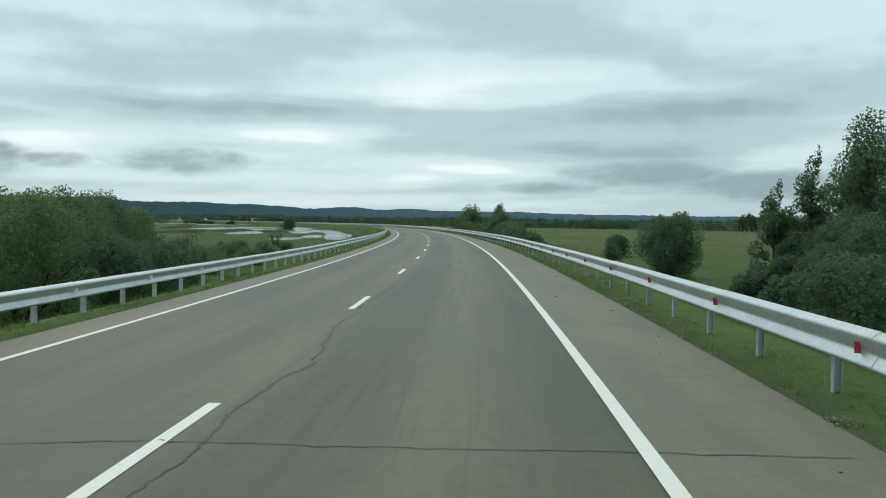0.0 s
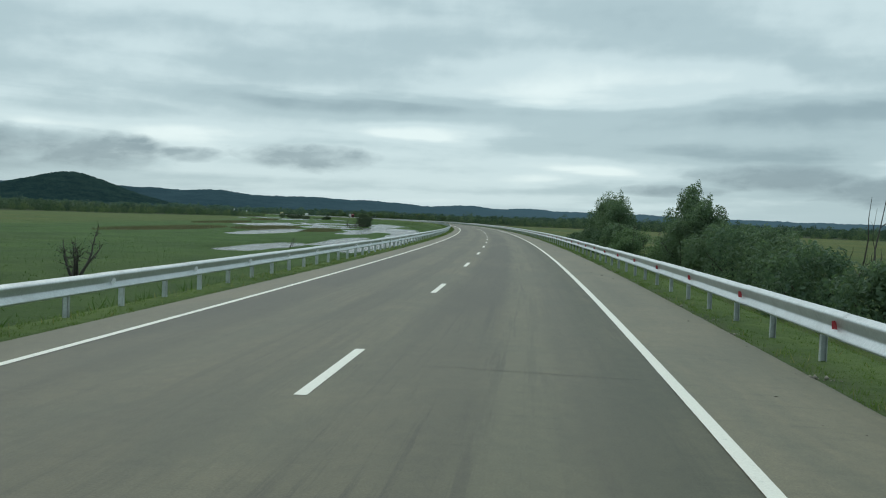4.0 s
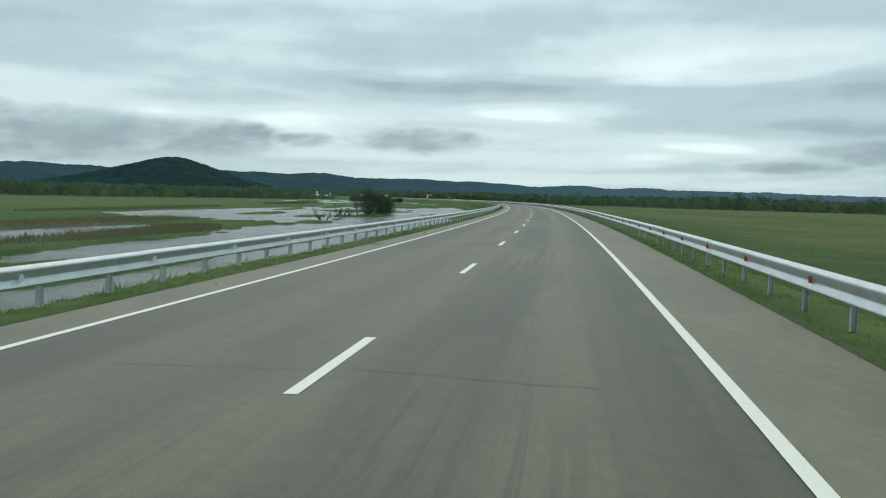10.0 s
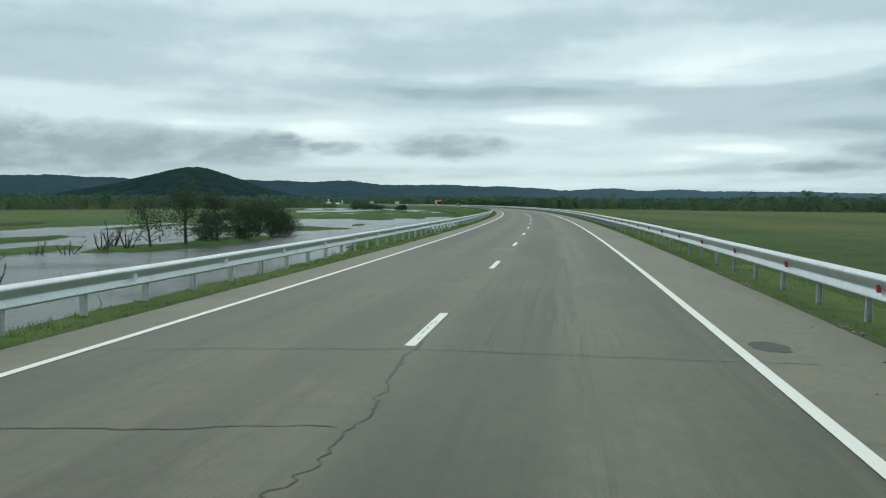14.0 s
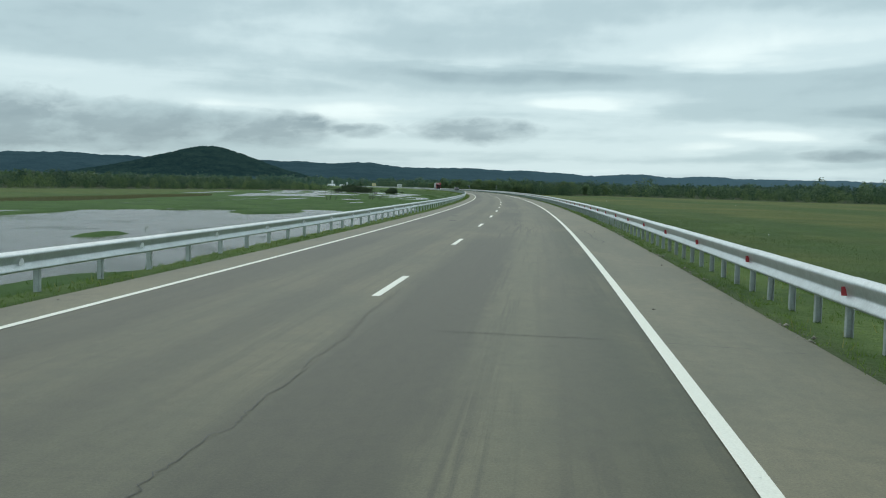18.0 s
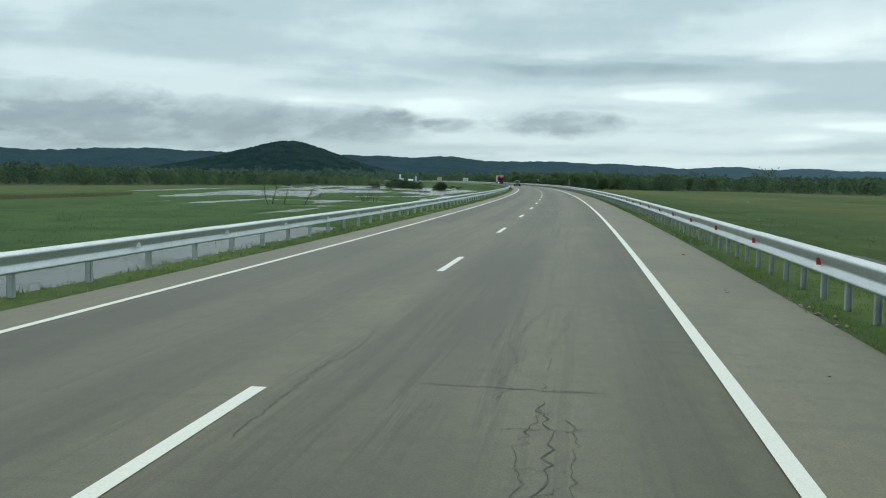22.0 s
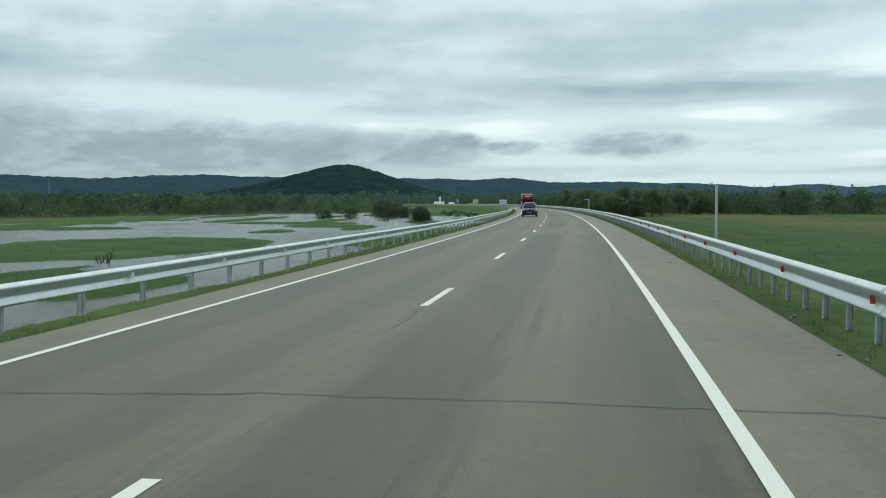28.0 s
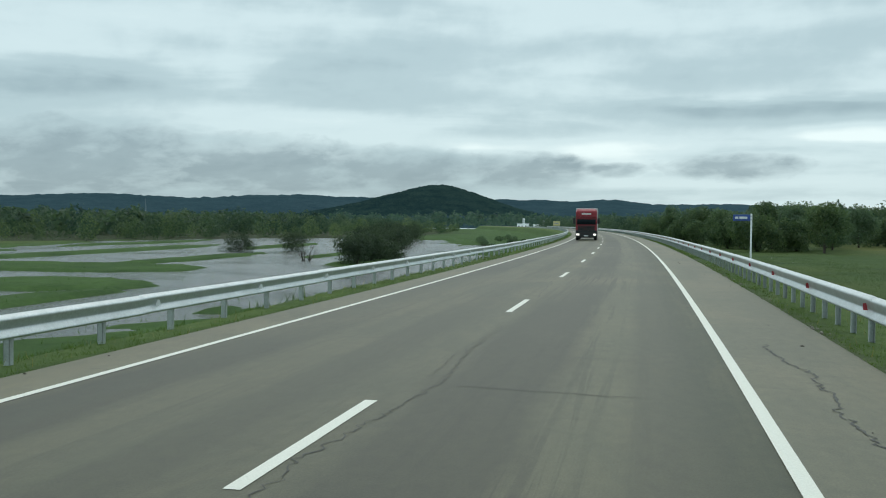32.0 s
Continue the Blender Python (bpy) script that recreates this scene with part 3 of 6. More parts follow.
def land_z(s, u):
    s, u = np.asarray(s, float), np.asarray(u, float)
    w = np.clip((wetness(s, u) + 0.22) / 0.44, 0, 1)
    w = w * w * (3 - 2 * w)
    low_l = -2.47 + 0.07 * wave(s * 1.3, u * 3, 4) + w * -0.55
    low_r = -2.25 + 0.10 * wave(s, u, 6) + w * -0.8
    bank_l = np.interp(-u, [4.0, 4.5, 5.5, 6.4, 9.9, 10.9], [-0.34, -0.14, -0.18, -0.46, -2.45, -2.9])
    bank_r = np.interp(u, [4.8, 5.3, 6.9, 7.8, 11.2, 12.2], [-0.34, -0.14, -0.20, -0.48, -2.2, -2.8])
    left = np.where(u > -14, np.maximum(bank_l + 0.05 * wave(s * 3, u * 9, 3) * (-u > 5), np.where(u > -10.2, -99, low_l)), low_l)
    right = np.where(u < 14, np.maximum(bank_r + 0.05 * wave(s * 3, u * 9, 5) * (u > 6), np.where(u < 11, -99, low_r)), low_r)
    mid = np.full(np.shape(s), -0.36)
    return np.where(u < -4.2, left, np.where(u > 5.0, right, mid)) + cant(s, u)


def floor_z(s, u):
    return float(land_z(np.array([s]), np.array([u]))[0])


def build_ground():
    rows = np.concatenate([np.arange(-160, 1100, 2.0), np.arange(1100, 1560, 8.0)])
    lu = np.concatenate([[-4.2, -4.5, -4.9, -5.5, -6.1, -6.6, -7.2, -8.2, -9.3, -10.2, -10.8], np.arange(-11.6, -62, -1.2), np.arange(-63, -122, -2.5), np.arange(-126, -206, -8)])
    far = np.array([215, 240, 280, 340, 430, 560, 760, 1050, 1500, 2200, 3200, 4600.0])
    ru = np.concatenate([[5.0, 5.3, 5.7, 6.3, 6.9, 7.4, 8.2, 9.3, 10.4, 11.2, 12.0], np.arange(12.8, 30, 0.8), np.arange(30.4, 44, 1.6), np.arange(46, 124, 4.0), np.arange(130, 206, 9)])
    cols = np.concatenate([-far[::-1], lu[::-1], [-2.0, 0.0, 2.5], ru, far])
    S, U = np.meshgrid(rows, cols, indexing="ij")
    near = np.clip(U, -205, 205)
    X, Y = road_np(S, near)
    over = np.abs(U) - np.abs(near)
    grid = S0 + DS * np.arange(_n + 1)
    H = np.interp(S, grid, _hd)
    k = (S - rows[0]) / (rows[-1] - rows[0])
    ang = np.where(U < 0, H + np.pi + np.radians(80 - 160 * k), H - np.radians(80 - 160 * k))
    X, Y = X + over * np.cos(ang), Y + over * np.sin(ang)
    Z = np.where(over > 0, -2.35 + 0.2 * wave(X * 0.3, Y * 0.3, 8), land_z(S, near))
    n, m = S.shape
    idx = np.arange(n * m).reshape(n, m)
    F = np.stack([idx[:-1, :-1], idx[:-1, 1:], idx[1:, 1:], idx[1:, :-1]], -1).reshape(-1, 4)
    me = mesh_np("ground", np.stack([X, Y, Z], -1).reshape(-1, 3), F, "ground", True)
    wet = np.clip((np.minimum(-U, 200) - 4) / 8, 0, 1) * np.clip((S - 150) / 90 + 0.25 * wave(S, U, 11), 0.15, 1) * (U < 0)
    wet = np.maximum(wet, 0.55 * (np.abs(U) < 9))
    reed = np.clip(ellipses(S, U, REEDS) * 3 + 0.5 * wave(S * 3, U * 6, 12), 0, 1)
    soil = np.clip(1 - np.abs(U - 5.42 - 0.12 * wave(S * 9, U, 31)) / 0.34, 0, 1) + np.clip(1 - np.abs(U + 4.6 - 0.1 * wave(S * 9, U, 33)) / 0.3, 0, 1)
    reed = np.maximum(reed, 0.9 * soil)
    dry = np.where(U > 0, np.clip(np.where(S > 400, np.interp(U, [34, 46, 66, 76, 92, 104, 150], [0, 1, 1, 0.15, 0.15, 1, 0.9]), np.interp(U, [20, 34, 60, 75, 110], [0.1, 0.9, 0.5, 1, 0.8])) + 0.45 * wave(S * 0.8, U * 1.5, 13), 0, 1), np.clip((-U - 45) / 40, 0, 1) * np.clip((240 - S) / 80, 0, 1) + np.clip((-U - 90) / 30, 0, 0.6))
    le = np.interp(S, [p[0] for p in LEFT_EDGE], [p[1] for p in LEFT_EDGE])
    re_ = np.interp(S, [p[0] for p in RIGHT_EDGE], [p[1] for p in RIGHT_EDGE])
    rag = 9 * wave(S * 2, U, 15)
    # falls to 0 under the forest, where the ground colour is darkened
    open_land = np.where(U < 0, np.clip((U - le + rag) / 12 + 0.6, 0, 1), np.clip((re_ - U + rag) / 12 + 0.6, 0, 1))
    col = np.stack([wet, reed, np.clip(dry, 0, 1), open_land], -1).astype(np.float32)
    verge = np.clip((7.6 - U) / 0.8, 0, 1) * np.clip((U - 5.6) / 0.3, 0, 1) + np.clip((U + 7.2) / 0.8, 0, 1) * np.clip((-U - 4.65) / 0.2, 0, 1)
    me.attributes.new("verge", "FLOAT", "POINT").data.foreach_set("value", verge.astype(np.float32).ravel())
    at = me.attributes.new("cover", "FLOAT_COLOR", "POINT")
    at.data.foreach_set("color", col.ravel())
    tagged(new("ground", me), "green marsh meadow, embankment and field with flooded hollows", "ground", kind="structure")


build_ground()


def build_water():
    rows = np.arange(150, 1120, 10.0)
    cols = np.concatenate([np.arange(-10, -135, -6.0)])
    S, U = np.meshgrid(rows, cols, indexing="ij")
    X, Y = road_np(S, U)
    n, m = S.shape
    idx = np.arange(n * m).reshape(n, m)
    F = np.stack([idx[:-1, 1:], idx[:-1, :-1], idx[1:, :-1], idx[1:, 1:]], -1).reshape(-1, 4)
    Z = np.full_like(X, WATER_Z)
    tagged(new("water", mesh_np("water", np.stack([X, Y, Z], -1).reshape(-1, 3), F, "water", True)), "grey rippled flood water among marsh islands", "water", kind="structure")
    S, U = np.meshgrid(np.arange(540, 800, 6.0), np.array([10.5, 14, 18, 22, 26.0]), indexing="ij")
    X, Y = road_np(S, U)
    n, m = S.shape
    idx = np.arange(n * m).reshape(n, m)
    F = np.stack([idx[:-1, :-1], idx[:-1, 1:], idx[1:, 1:], idx[1:, :-1]], -1).reshape(-1, 4)
    tagged(new("ditch_water", mesh_np("ditch_water", np.stack([X, Y, np.full_like(X, -2.62)], -1).reshape(-1, 3), F, "water", True)), "narrow strip of still water in a ditch", "water", kind="structure")


build_water()


# ---- hills and the far forest ----
def build_far():
    cx, cy = -60.0, 450.0
    az = np.radians(np.arange(-62, 100, 0.22))
    rr = np.concatenate([np.linspace(1500, 2600, 26), np.linspace(2650, 4250, 34), [4300, 4400, 4550]])
    A, R = np.meshgrid(az, rr, indexing="ij")
    deg = np.degrees(A)
    el = np.interp(deg, [-62, -30, -12, -9.3, -7, -3, 1, 4.7, 6, 8, 10.9, 12.6, 14.7, 16, 18.4, 21, 22.5, 24.6, 26.4, 28.3, 30, 38, 40, 42.2, 44.5, 47.4, 50.5, 53, 56.2, 59.2, 61, 75, 100],
                   [0.6, 0.55, 0.56, 0.58, 0.62, 0.70, 0.74, 0.84, 0.72, 0.94, 0.74, 0.92, 1.03, 0.98, 1.09, 1.05, 1.09, 1.33, 1.16, 1.25, 1.27, 1.33, 1.35, 1.46, 1.37, 1.22, 1.33, 1.36, 1.18, 1.29, 1.2, 1.1, 0.8])
    soft = np.exp(-np.linspace(-2, 2, 9) ** 2)
    el = np.repeat(np.convolve(np.pad(el[:, 0], 4, "edge"), soft / soft.sum(), "valid")[:, None], el.shape[1], 1)
    k = np.clip((R - 3350) / 900, 0, 1)
    X, Y = cx - R * np.sin(A), cy + R * np.cos(A)
    crest = 4250 * np.tan(np.radians(el))
    top = crest * (0.45 * k + 0.55 * k * k * (3 - 2 * k))
    fall = np.where(R > 4250, (R - 4250) * 0.3, 0)
    bump = 1.6 * wave(X * 0.55, Y * 0.55, 3) + 4.5 * rng.random(X.shape) + 3.0 * wave(X * 0.12, Y * 0.12, 9)
    Z = 4 + top - fall + bump
    Z[:, 0] = -4
    n, m = X.shape
    idx = np.arange(n * m).reshape(n, m)
    F = np.stack([idx[:-1, :-1], idx[1:, :-1], idx[1:, 1:], idx[:-1, 1:]], -1).reshape(-1, 4)[:, ::-1]
    P = np.stack([X, Y, Z], -1).reshape(-1, 3)
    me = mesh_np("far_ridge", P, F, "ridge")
    # painted haze by direction: full towards the right, none on the left
    me.attributes.new("haze_tint", "FLOAT", "POINT").data.foreach_set("value", np.interp(deg, [-5, 4, 14, 24], [1.0, 0.75, 0.35, 0.0]).astype(np.float32).ravel())
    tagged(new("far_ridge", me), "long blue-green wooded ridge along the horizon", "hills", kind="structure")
    # the cone-like hill that stands before the ridge
    hx, hy = -2011.0, 3389.0
    gx, gy = np.meshgrid(np.linspace(-900, 900, 300), np.linspace(-900, 560, 160), indexing="ij")
    d = np.hypot(gx * np.where(gx < 0, 0.86, 1.0), gy * 0.8)
    top = 120 * np.exp(-(d / 275) ** 1.6) + 22 * np.exp(-(d / 520) ** 2) + 12 * np.exp(-((gx + 430) / 260) ** 2 - (gy / 300) ** 2)
    Z = -16 + top + 1.6 * wave(gx * 0.5, gy * 0.5, 2) * (top > 4) + 7.0 * rng.random(gx.shape)
    c, sn = math.cos(radians(31)), math.sin(radians(31))
    P = np.stack([hx + c * gx - sn * gy, hy + sn * gx + c * gy, Z], -1).reshape(-1, 3)
    n, m = gx.shape
    idx = np.arange(n * m).reshape(n, m)
    F = np.stack([idx[:-1, :-1], idx[1:, :-1], idx[1:, 1:], idx[:-1, 1:]], -1).reshape(-1, 4)
    tagged(new("wooded_hill", mesh_np("wooded_hill", P, F, "hill")), "dark wooded cone-shaped hill beyond the marsh", "hill", kind="structure")


build_far()


# ---- the road ----
def strip_mesh(name, us, zs, s_from, s_to, ds, mat):
    """A sheet along the road; its UVs are metres across and along."""
    S, U = np.meshgrid(np.arange(s_from, s_to + ds / 2, ds), np.array(us, float), indexing="ij")
    X, Y = road_np(S, U)
    Z = np.broadcast_to(np.array(zs, float), S.shape) + cant(S, U)
    n, m = S.shape
    idx = np.arange(n * m).reshape(n, m)
    F = np.stack([idx[:-1, :-1], idx[:-1, 1:], idx[1:, 1:], idx[1:, :-1]], -1).reshape(-1, 4)
    me = mesh_np(name, np.stack([X, Y, Z], -1).reshape(-1, 3), F, mat)
    uv = me.uv_layers.new(name="UVMap")
    uv.data.foreach_set("uv", np.stack([U.ravel()[F.ravel()], S.ravel()[F.ravel()]], -1).astype(np.float32).ravel())
    return me


def crown(u, lift=0.0):
    return -CROWN * abs(u) + lift


WR, WL = 3.53, 3.44
us = [-3.5, -2.5, -1.2, 0, 1.2, 2.5, 3.6]
road_ob = tagged(new("road", strip_mesh("road", [-3.5] + us + [3.6], [-0.4] + [crown(u) for u in us] + [-0.4], -160, 1560, 4, "asphalt")),
                 "worn grey two-lane asphalt road with cracks and tyre tracks", "road", kind="structure")
sh_r = [3.6, 4.4, EDGE_R - 0.06, EDGE_R, EDGE_R + 0.03]
tagged(new("shoulder", strip_mesh("shoulder", sh_r, [crown(3.6), crown(4.4) - 0.004, crown(5.3) - 0.02, crown(5.3) - 0.035, -0.4], -160, 1560, 4, "shoulder")), "pale paved shoulder with patched cracks beside the grass", "road shoulder", kind="structure")
sh_l = [EDGE_L - 0.03, EDGE_L, EDGE_L + 0.06, -4.0, -3.5]
tagged(new("shoulder", strip_mesh("shoulder", sh_l, [-0.4, crown(4.5) - 0.03, crown(4.5) - 0.012, crown(4.0), crown(3.5)], -160, 1560, 4, "shoulder")), "narrow pale paved shoulder beside the grass verge", "road shoulder", kind="structure")


def marking(name, u, half, s_from, s_to, ds=4.0):
    me = strip_mesh(name, [u - half, u + half], [crown(u - half, 0.005), crown(u + half, 0.005)], s_from, s_to, ds, "paint")
    ob = new(name, me)
    ob.parent = road_ob
    return ob


marking("edge_line", WR, 0.066, -160, 1400)
marking("edge_line", -WL, 0.06, -160, 1400)
for i in range(-8, 112):
    marking("dash", 0.0, 0.06, 3.94 + 12 * i, 6.94 + 12 * i, 1.5)


def crack(points, width, name="crack"):
    """A sealed or open crack: a thin, uneven ribbon along plan points (s, u)."""
    p = np.array(points, float)
    t = np.gradient(p, axis=0)
    t /= np.linalg.norm(t, axis=1)[:, None] + 1e-9
    nrm = np.stack([-t[:, 1], t[:, 0]], -1)
    w = width * (0.55 + 0.9 * rng.random(len(p)))[:, None] / 2
    w[0] = w[-1] = 0.003
    a, b = p + nrm * w, p - nrm * w
    q = np.stack([a, b], 1).reshape(-1, 2)
    X, Y = road_np(q[:, 0], q[:, 1])
    Z = -CROWN * np.abs(q[:, 1]) + 0.0045
    Z = np.where(q[:, 1] > 3.6, np.interp(q[:, 1], sh_r[:4], [crown(3.6), crown(4.4) - 0.004, crown(5.3) - 0.02, crown(5.3) - 0.035]) + 0.0055, Z) + cant(q[:, 0], q[:, 1])
    i = np.arange(len(p) - 1) * 2
    F = np.stack([i, i + 1, i + 3, i + 2], -1)
    me = mesh_np(name, np.stack([X, Y, Z], -1), F, "crack")
    ob = new(name, me)
    ob.parent = road_ob


def jag(a, b, n, amp, drift=0.0):
    """A wandering line of n points from a to b, in (s, u)."""
    a, b = np.array(a, float), np.array(b, float)
    k = np.linspace(0, 1, n)[:, None]
    d = (b - a) / np.linalg.norm(b - a)
    side = np.array([-d[1], d[0]])
    off = np.cumsum(rng.normal(0, amp, n))
    off -= np.linspace(off[0], off[-1], n)
    return a + (b - a) * k + side * (off + rng.normal(0, amp * 1.1, n))[:, None]


TRANSVERSE = [5.5, 19.2, 39.4, 46.0, 60.1, 73.5, 86.0, 101, 114, 128, 141, 163.8, 167.7, 197.2, 206, 221, 236, 252, 269, 283, 297, 311, 326, 341, 358, 366.5, 390, 404, 418, 431, 459.5, 467, 481.1, 496, 509, 522,
              536, 566.4, 583.5, 597, 617, 635.9, 649, 662, 676, 690, 703, 717, 735.0, 756, 769.8, 783, 803, 822.3, 836, 848, 850.5, 864, 878, 893, 910]
for s_at in TRANSVERSE:
    # most show in the near lane and the shoulder alone, broken in two or three pieces
    lo = -3.4 if rng.random() < 0.45 else 0.3 + rng.random() * 1.4
    hi = 5.2 if rng.random() < 0.6 else 3.4 - rng.random()
    cuts = sorted([lo, hi] + [lo + (hi - lo) * rng.random() for _ in range(rng.integers(0, 3))])
    for a, b in zip(cuts, cuts[1:]):
        if b - a > 0.4:
            crack(jag((s_at + rng.normal(0, 0.06), a), (s_at + rng.normal(0, 0.06), b - 0.15), max(8, int((b - a) * 14)), 0.010), 0.009 + 0.009 * rng.random())
# the long crack beside the centre line
at = -20.0
while at < 930:
    run = 3 + 11 * rng.random()
    u0 = 0.16 + 0.10 * rng.random()
    crack(jag((at, u0), (at + run, 0.16 + 0.12 * rng.random()), int(run * 14), 0.015), (0.004 + 0.007 * rng.random()) * (2.6 if at < 20 else 1.0))
    at += run + (0.3 if at < 20 else 1.5 + 14 * rng.random())
for a, b in ((316, 329), (369, 380), (452, 467), (522, 530), (603, 612), (633, 642), (745, 752), (842, 852)):
    crack(jag((a, 0.05), (b, 0.22), int((b - a) * 14), 0.02), 0.013)
for a, b, uu in ((500, 511, 4.07), (660, 672, 4.3), (844, 853, 4.35), (548, 556, 4.5), (575, 581, 4.4)):
    crack(jag((a, uu + 0.15), (b, uu - 0.1), int((b - a) * 12), 0.022), 0.028)
for a, uu in ((505, 1.9), (578, 1.9), (583, 1.75), (766, 1.9), (818, 2.1), (655, 1.8)):
    crack(jag((a, uu), (a + 5, uu + 0.15), 60, 0.022), 0.007)
    crack(jag((a + 0.4, uu + 0.3), (a + 4.6, uu + 0.42), 50, 0.02), 0.005)
    for _ in range(5):
        q = a + 0.4 + 4.2 * rng.random()
        crack(jag((q, uu + 0.04), (q + rng.normal(0, 0.12), uu + 0.36 + 0.2 * rng.random()), 9, 0.012), 0.004)


def patch(s, u, rs, ru):
    k = np.linspace(0, 2 * np.pi, 22, endpoint=False)
    r = 1 + 0.05 * rng.normal(size=22)
    S, U = s + rs * r * np.cos(k), u + ru * r * np.sin(k)
    X, Y = road_np(np.append(S, s), np.append(U, u))
    Z = -CROWN * np.abs(np.append(U, u)) + 0.0035 - np.where(np.append(U, u) > 3.6, 0.002, 0) + cant(np.append(S, s), np.append(U, u))
    F = np.array([(i, (i + 1) % 22, 22) for i in range(22)])
    ob = new("patch", mesh_np("patch", np.stack([X, Y, Z], -1), F, "patch"))
    ob.parent = road_ob


patch(377, 3.93, 0.42, 0.22)
for s, u, a, b in ((292, -4.15, 0.4, 0.25), (262, -2.1, 0.3, 0.15), (515, -1.6, 0.5, 0.18), (522, -2.0, 0.6, 0.2), (541, -2.2, 0.3, 0.2)):
    patch(s, u, a, b)


# ---- guard rails ----
def beam_mesh(name, length, tall):
    """A steel W-beam along y; its waves face +x."""
    prof = [(0.0, 0.156), (0.016, 0.153), (0.066, 0.124), (0.080, 0.112), (0.086, 0.098), (0.083, 0.084), (0.034, -0.006), (0.024, -0.020), (0.024, -0.032), (0.034, -0.046), (0.076, -0.100), (0.085, -0.114), (0.086, -0.126), (0.074, -0.140), (0.030, -0.154), (0.0, -0.156)]
    k = tall / 0.31
    out = [(x, z * k) for x, z in prof]
    loop = out + [(x - 0.006, z * k) for x, z in reversed(prof)]
    n = len(loop)
    v = [(x, y, z) for y in (-length / 2 - 0.12, length / 2) for x, z in loop]
    v = [(x - 0.002 * (y < 0), y, z) for x, y, z in v]
    f = [(i, (i + 1) % n, n + (i + 1) % n, n + i) for i in range(n)]
    me = mesh_np(name, v, np.array(f), "zinc")
    return me


def post_mesh(name, top, deep):
    """A rolled C-section post, open to +y."""
    bm = bmesh.new()
    w, d, t = 0.12, 0.09, 0.006
    for lo, hi in (((-d, -t, -deep), (0, 0, top)), ((-t, -t, -deep), (0, w - 0.05, top)), ((-d, -t, -deep), (-d + t, w - 0.05, top))):
        box_bm(bm, lo, hi)
    return bm_mesh(name, bm, "post")


def reflector_mesh(name, mat):
    bm = bmesh.new()
    if mat == "red":
        pts = [(0.030, -0.056), (0.098, -0.052), (0.102, 0.052), (0.050, 0.056)]
    else:
        pts = [(0.028, -0.052), (0.085, -0.052), (0.104, -0.030), (0.110, 0.0), (0.104, 0.030), (0.085, 0.052), (0.040, 0.060)]
    a = [bm.verts.new((x, -0.003, z)) for x, z in pts]
    b = [bm.verts.new((x, 0.003, z)) for x, z in pts]
    bm.faces.new(a)
    bm.faces.new(b[::-1])
    for i in range(len(pts)):
        j = (i + 1) % len(pts)
        bm.faces.new((a[j], a[i], b[i], b[j]))
    return bm_mesh(name, bm, mat)


def bolt_mesh():
    v, f = tube_np([[(0.05, 0, 0, 0.011), (0.068, 0, 0, 0.011), (0.069, 0, 0, 0.001)]], 6)
    return mesh_np("bolt", v, f, "bolt")


def spacer_mesh(tall):
    return box_mesh("spacer", (-0.05, -0.05, -tall * 0.3), (0.004, 0.05, tall * 0.3), "post")


def guard_rail(side, u, zc, tall, first, length, s_end, post_steps, mat, label):
    """A run of beams on posts; each thing is the stretch between two joints in the row."""
    beam, post = beam_mesh("beam", length, tall), post_mesh("post", tall * 0.38, zc + 0.75)
    refl, bolt, spacer = reflector_mesh("reflector", mat), bolt_mesh(), spacer_mesh(tall)
    root, count = None, 0
    s = first
    per = 10
    while s < s_end:
        if count % per == 0:
            origin = Matrix.Translation(road(s - length / 2, u, 0.0))
            root = thing("guard_rail", origin, label, "guard rail", "guard rails along the road")
            inv = origin.inverted()
        count += 1

        def spot(ss, du=0.0, z=zc, turn=0.0):
            return inv @ pose(*road(ss, u + du, z + u * tilt(ss)), 0, 0, math.degrees(heading(ss)) + (180 if side > 0 else 0) + turn)

        dz = 0.008 * math.sin(s * 0.11) + 0.003 * math.sin(s * 0.7)
        part("beam", beam, root, spot(s, z=zc + dz))
        part("reflector", refl, root, spot(s - length / 2 + 0.35, z=zc + dz))
        if s < 960:
            for o in (-0.06, 0.06):
                part("bolt", bolt, root, spot(s - length / 2 + o, z=zc + dz + tall * 0.36))
        n = post_steps(s)
        for j in range(n):
            ss = s - length / 2 + (j + 0.5) * length / n
            lean = 0.6 * math.sin(ss * 12.9)
            part("post", post, root, spot(ss, du=(0.05 if side > 0 else -0.05), z=zc + dz, turn=lean))
            if s < 500:
                part("spacer", spacer, root, spot(ss, z=zc + dz))
        s += length


guard_rail(1, 5.9, 0.41, 0.37, 250.3 - 5.162 * 53 + 2.2, 5.162, 1330, lambda s: 2 if s < 432 else 4, "red", "galvanised steel guard rail with red reflectors on close posts")
guard_rail(-1, -5.25, 0.325, 0.31, 351.45 - 4.14 * 92 + 1.7, 4.14, 1330, lambda s: 2, "white_refl", "galvanised steel guard rail with white reflectors on steel posts")


